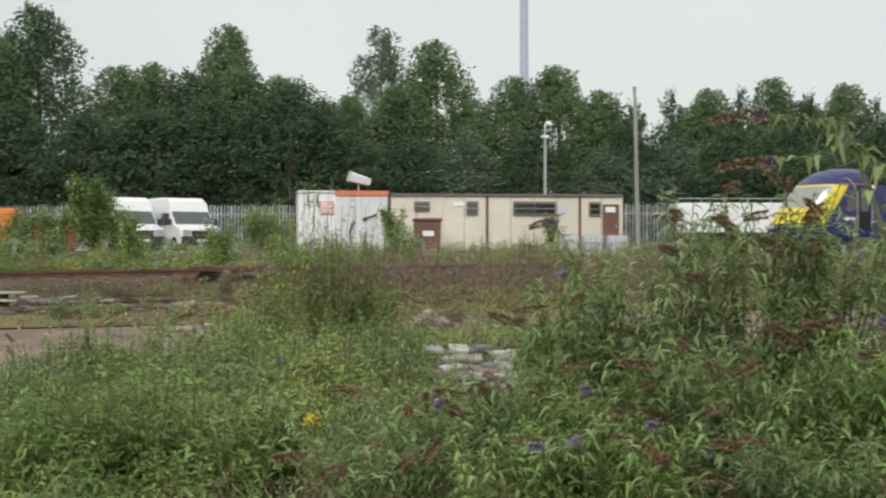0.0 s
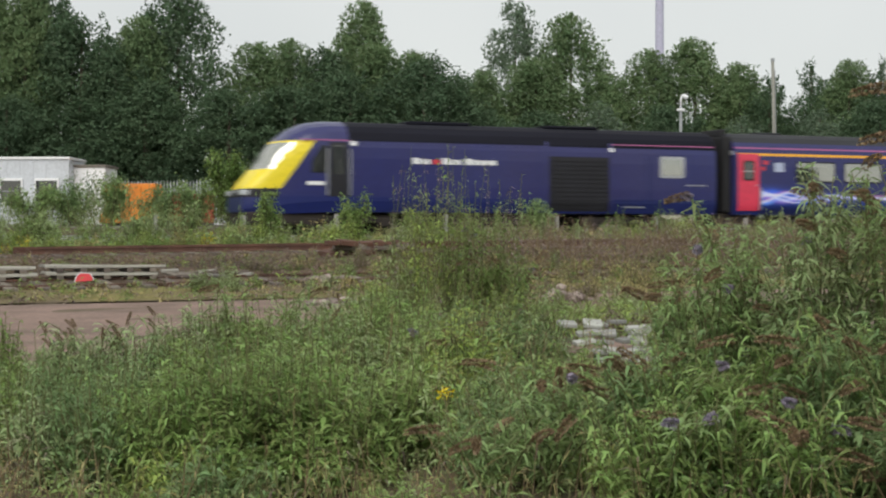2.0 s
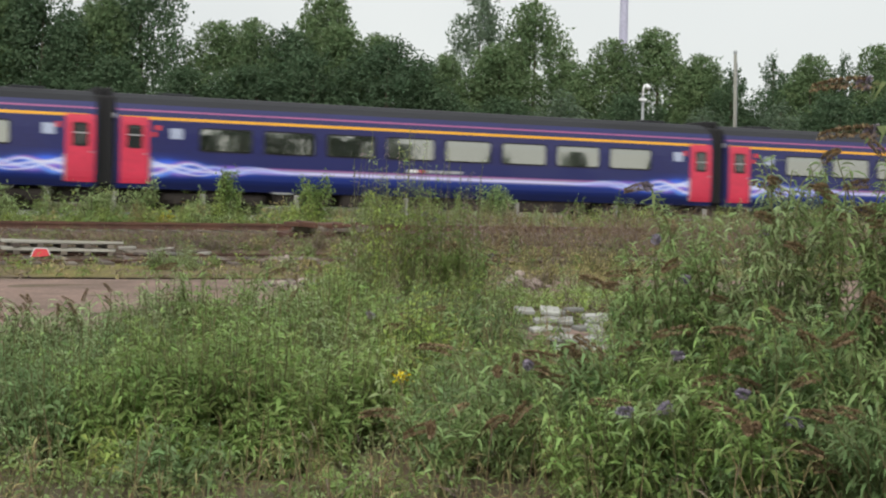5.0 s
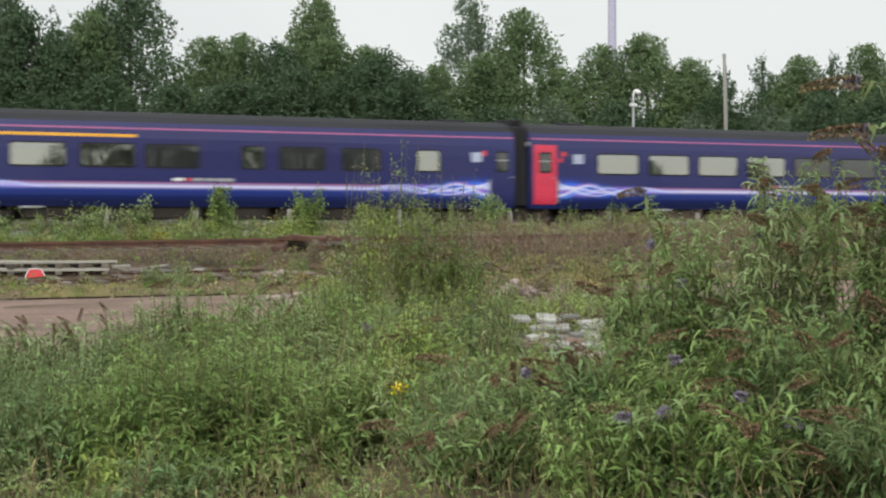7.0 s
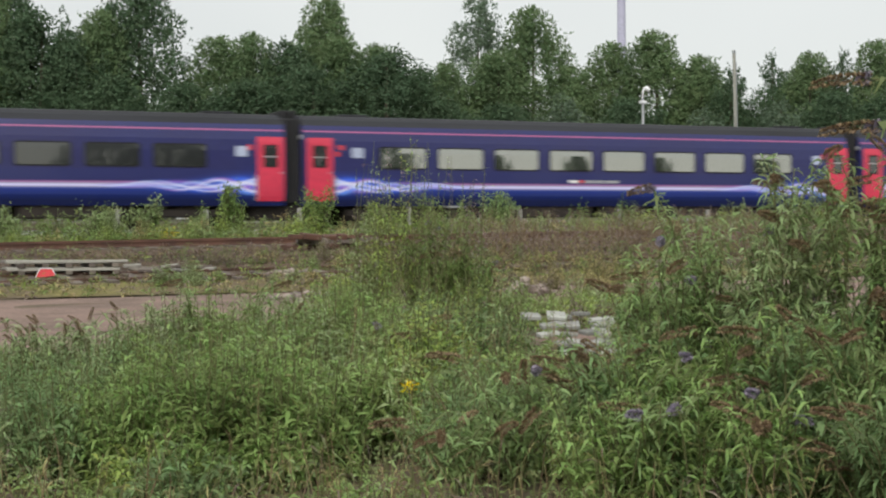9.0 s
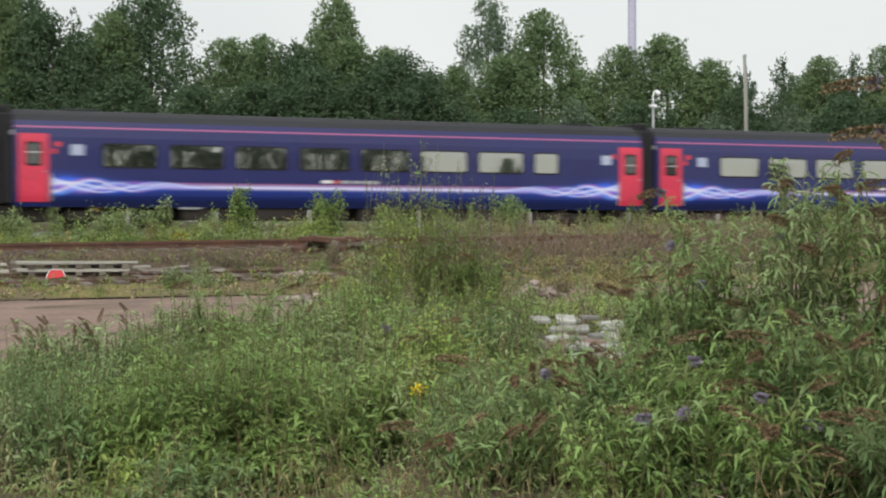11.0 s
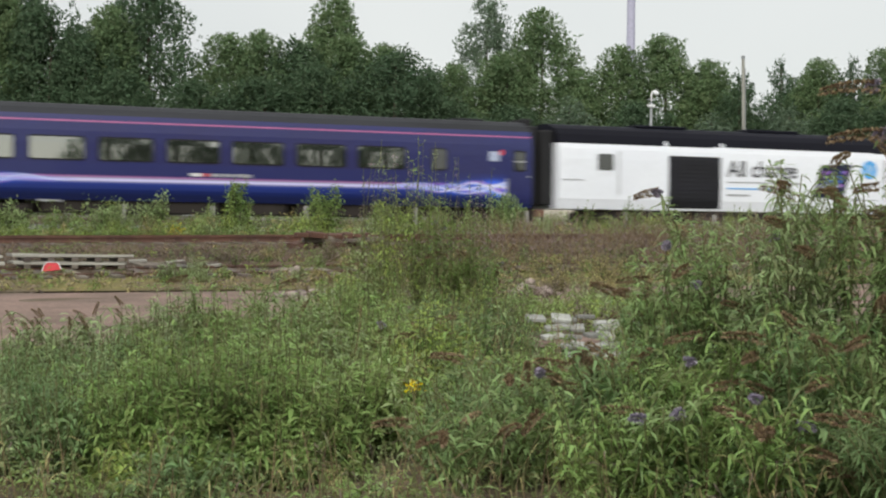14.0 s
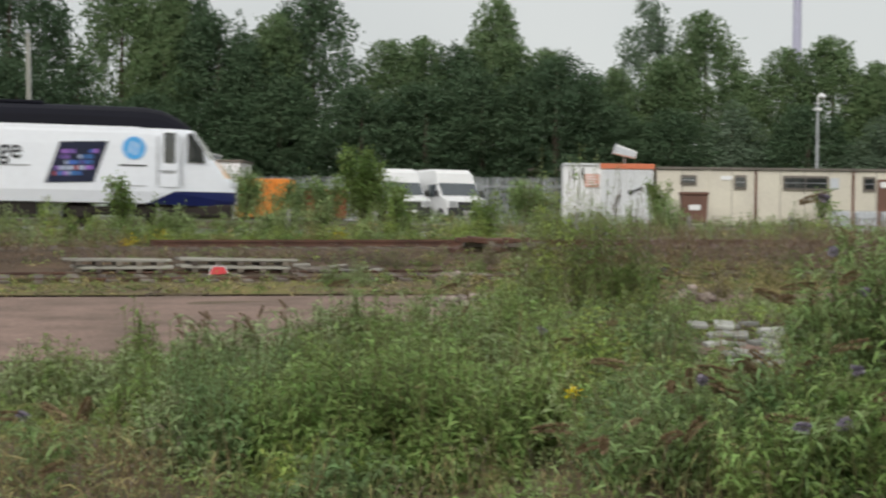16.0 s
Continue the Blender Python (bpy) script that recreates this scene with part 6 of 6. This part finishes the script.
weed_mass("tall_weeds", "thin tall stalks with pale mauve seedheads", "weeds", sp, [("pinkish", 0.5), ("leaf_weed_pale", 0.5)], 0.075, 34, RNG, 0.08, 0.3, girth=0.006)


def verge():
    """Weeds along the sidings and the main line."""
    rng = RNG
    # low growth that has taken the far part of the tarmac
    p, b, d = fan(150, 18.5, 36, 17.0, 28.0, rng)
    ok = ~((np.abs(b - 28.0) < 2.2) & (d < 21.5)) & ~((b < 22) & (d > 23) & (rng.random(len(b)) < 0.7))
    clumps("weeds", "low patchy weeds spreading over the tarmac", np.c_[p, rng.uniform(0.25, 0.55, len(d)), rng.uniform(0.4, 0.85, len(d))][ok], [("leaf_weed", 0.45), ("leaf_weed_pale", 0.3), ("leaf_lime", 0.15), ("leaf_scrub", 0.1)], 0.12, 18, 16, rng, 0.2)
    # spiky clumps beside the posts
    n = 84
    x, y = rng.uniform(-3, 46, n), rng.uniform(43.4, 46.9, n)
    clumps("trackside_weeds", "tall spiky weeds beside the running line", np.c_[x, y, rng.uniform(0.45, 1.5, n), rng.uniform(0.25, 0.6, n)], [("leaf_weed_pale", 0.35), ("leaf_weed", 0.4), ("leaf_lime", 0.25)], 0.17, 22, 18, rng, 0.22)
    n = 34
    x, y = rng.uniform(2, 12, n), rng.uniform(42.5, 44.5, n)
    clumps("trackside_weeds", "yellow flowering weeds beside the siding", np.c_[x, y, rng.uniform(0.4, 0.75, n), rng.uniform(0.3, 0.6, n)], [("leaf_lime", 0.5), ("leaf_straw", 0.35), ("petal", 0.15)], 0.12, 18, 16, rng, 0.22)
    n = 3600
    x, y = rng.uniform(-6, 48, n), rng.uniform(42.2, 47.4, n)
    nz = soft_noise(x, y, 0.9, 1.0)
    h = np.clip(0.58 + 0.34 * nz, 0.18, 1.2) * rng.uniform(0.5, 1.15, n)
    rows = np.c_[x, y, h, rng.uniform(0.1, 0.28, n)]
    tint = soft_noise(x, y, 0.5, 7.0) + rng.normal(0, 0.5, n)
    for lo, hi, mats, nm in ((-9, 0.2, [("leaf_weed", 0.8), ("leaf_bud", 0.2)], "green trackside weeds below the train"), (0.2, 0.9, [("leaf_weed_pale", 0.8), ("leaf_lime", 0.2)], "pale green trackside weeds below the train"), (0.9, 9, [("leaf_lime", 0.45), ("leaf_straw", 0.55)], "yellowing trackside weeds below the train")):
        weed_mass("trackside_weeds", nm, "weeds", rows[(tint >= lo) & (tint < hi)], mats, 0.17, 19, rng, 0.25, 0.3)
    n = 4200
    x, y = rng.uniform(-6, 46, n), rng.uniform(28.6, 42.5, n)
    clear = ((y > 37.8) & (y < 41.0) & (x < 21)) | ((y > 33.2) & (y < 35.4) & (x < 9.5))
    h = np.where(clear, 0.06, rng.uniform(0.12, 0.42, n)) * np.interp(x, (0, 10, 16), (0.7, 0.8, 1.15))
    weed_mass("siding_weeds", "sparse weeds and grass over the old sidings", "weeds", np.c_[x, y, h, rng.uniform(0.06, 0.22, n)], [("leaf_straw", 0.25), ("leaf_weed", 0.33), ("leaf_lime", 0.07), ("leaf_scrub", 0.35)], 0.15, 11, rng, 0.25, 0.26)
    n = 1500
    x, y = rng.uniform(16.5, 31, n), rng.uniform(34.0, 39.8, n)
    weed_mass("dead_scrub", "dead brown brambles and stalks on the siding", "scrub", np.c_[x, y, rng.uniform(0.45, 1.1, n), rng.uniform(0.1, 0.35, n)], [("leaf_scrub", 0.66), ("pinkish", 0.28), ("leaf_straw", 0.06)], 0.12, 16, rng, 0.4, 0.16, "dry")
    n = 900
    x, y = rng.uniform(3, 18, n), rng.uniform(35.2, 38.2, n)
    weed_mass("dead_scrub", "low rusty brown dead stalks between the sidings", "scrub", np.c_[x, y, rng.uniform(0.1, 0.4, n), rng.uniform(0.1, 0.3, n)], [("leaf_scrub", 0.7), ("leaf_weed", 0.3)], 0.12, 16, rng, 0.4, 0.18, "dry")
    n = 260
    x, y = rng.uniform(-2, 4.0, n), rng.uniform(36, 42, n)
    weed_mass("dead_scrub", "reddish brown dead scrub at the end of the siding", "scrub", np.c_[x, y, rng.uniform(0.3, 0.8, n), rng.uniform(0.1, 0.35, n)], [("leaf_scrub", 1.0)], 0.12, 16, rng, 0.4, 0.16, "dry")
    # tufts of dry and green growth between the tarmac and the sidings
    p, b, d = fan(120, 14, 31, 26.5, 38.0, rng)
    ok = ~((d < 32) & (b < 19.6)) & ~((np.abs(p[:, 0] - 6) < 3.4) & (d > 32))
    clumps("siding_weeds", "dry straw and green tufts between tarmac and siding", np.c_[p, rng.uniform(0.2, 0.75, len(d)), rng.uniform(0.2, 0.5, len(d))][ok], [("leaf_straw", 0.34), ("leaf_scrub", 0.22), ("leaf_weed", 0.26), ("leaf_weed_pale", 0.18)], 0.11, 16, 12, rng, 0.17)
    p, b, d = fan(8, 12.9, 15.2, 31.5, 34.0, rng)
    clumps("siding_weeds", "low green weeds at the edge of the tarmac", np.c_[p, rng.uniform(0.3, 0.75, len(d)), rng.uniform(0.2, 0.45, len(d))], [("leaf_grey", 0.5), ("leaf_weed", 0.5)], 0.10, 18, 14, rng, 0.2)
    # dry yellow growth below the coaches
    n = 46
    x, y = rng.uniform(-2, 44, n), rng.uniform(42.3, 45.5, n)
    clumps("trackside_weeds", "dry yellowing weeds beside the running line", np.c_[x, y, rng.uniform(0.4, 1.2, n), rng.uniform(0.25, 0.6, n)], [("leaf_straw", 0.5), ("leaf_lime", 0.5)], 0.14, 18, 15, rng, 0.2)
    # green bank and hedge beyond the line
    n = 2200
    x, y = rng.uniform(-6, 50, n), rng.uniform(54.2, 60.5, n)
    nz = soft_noise(x, y, 0.6, 4.0)
    h = np.clip(0.75 + 0.4 * nz, 0.25, 1.5) * rng.uniform(0.6, 1.1, n) * np.interp(x, (0, 16.5, 18, 23, 25, 27, 45), (1.5, 1.45, 0.75, 0.75, 0.9, 0.55, 0.55))
    weed_mass("bank_scrub", "dark green scrub on the bank behind the line", "scrub", np.c_[x, y, h, rng.uniform(0.15, 0.4, n)], [("leaf_bud", 0.6), ("leaf_weed", 0.3), ("leaf_tree_b", 0.1)], 0.17, 16, rng)
    n = 700
    x, y = rng.uniform(10, 30, n), rng.uniform(29.3, 32.5, n)
    weed_mass("grass", "yellow-green grass edge of the tarmac", "grass", np.c_[x * 2 - 20, y, rng.uniform(0.05, 0.25, n), rng.uniform(0.05, 0.2, n)], [("leaf_straw", 0.5), ("leaf_lime", 0.5)], 0.12, 14, rng, 0.3, 0.08)


verge()


def bush(x, y, height, spread, mat, n, label, seed, leaf=0.13):
    rng = np.random.default_rng(seed)
    root = thing("bush", label, "bush", "bushes along the line", m=pose(x, y, float(ground_z(x, y)) - 0.05))
    bm = bmesh.new()
    r = random.Random(seed)
    tips = []
    for k in range(9):
        a = r.uniform(0, math.tau)
        e = Vector((spread * r.uniform(0.2, 0.9) * math.cos(a), spread * r.uniform(0.2, 0.9) * math.sin(a), height * r.uniform(0.6, 1.0)))
        tube([(0, 0, 0), e * 0.5 + Vector((0, 0, height * 0.08)), e], [0.03, 0.018, 0.005], 5, bm)
        tips.append(e)
    part("branchwork", bm, M["bark"], root)
    e = np.array([tuple(t) for t in tips])[rng.integers(0, 9, n)]
    f = rng.uniform(0.15, 1.0, n)[:, None] ** 0.7
    p = e * f + rng.normal(0, 0.16 * spread + 0.05, (n, 3)) * (1.15 - 0.6 * f)
    p[:, 2] = np.abs(p[:, 2]) + 0.05
    ls = leaf * rng.uniform(0.6, 1.3, n)
    v, q = leaves(p, rng.normal(0, 1, (n, 3)) * (1, 1, 0.5) + (0, 0, 0.3), ls, ls * rng.uniform(0.3, 0.5, n), rng.uniform(0, 0.5, n), rng)
    tagged(part("foliage", from_arrays("foliage", v, q, M[mat]), None, root), kind="stuff")


bush(14.6, 57.6, 3.1, 1.3, "leaf_weed", 6000, "green bushy sapling beside the parked vans", 1, 0.17)
bush(15.3, 57.3, 2.1, 1.1, "leaf_weed", 2200, "low green bush beside the parked vans", 2, 0.16)
bush(4.55, 47.0, 1.95, 0.75, "leaf_weed", 1900, "bright green bush close to the line", 3)
bush(22.0, 46.4, 1.65, 0.85, "leaf_bud", 1700, "dark green bush close to the line", 4)
bush(12.5, 44.8, 1.85, 0.5, "leaf_weed", 1200, "slim upright green bush by the siding", 5)
bush(8.6, 45.6, 1.25, 0.8, "leaf_weed_pale", 1100, "pale green bush close to the line", 6)
bush(6.0, 45.8, 1.2, 0.8, "leaf_weed_pale", 1100, "pale green bush close to the line", 7)
bush(27.5, 46.0, 1.0, 0.6, "leaf_lime", 700, "lime green bush close to the line", 8)
bush(17.5, 45.4, 1.15, 0.7, "leaf_weed", 900, "green bush close to the line", 9)
for k in range(9):
    bush(2.5 + 1.6 * k, 58.4 + 0.7 * (k % 3), 1.5 + 0.25 * ((k * 7) % 3), 1.15, ("leaf_dark", "leaf_bud")[k % 2], 1900, "dark green hedge bush before the yard", 40 + k, 0.18)
bush(22.2, 59.6, 1.8, 1.3, "leaf_bud", 3600, "dark green bush in front of the yard", 10, 0.16)
bush(28.35, 60.4, 2.2, 0.6, "leaf_weed", 1700, "green bush in front of the cabins", 11, 0.16)
bush(9.5, 61.5, 2.0, 2.2, "leaf_tree_b", 2200, "dark green bush in front of the yard", 12)
bush(36.3, 60.4, 1.9, 0.5, "leaf_weed", 800, "slim green sapling in front of the cabins", 13)
bush(15.4, 45.2, 1.8, 0.8, "leaf_weed", 1500, "green bush close to the line", 14)
bush(10.0, 45.2, 1.5, 0.6, "leaf_weed_pale", 900, "pale green bush close to the line", 15)


motions()
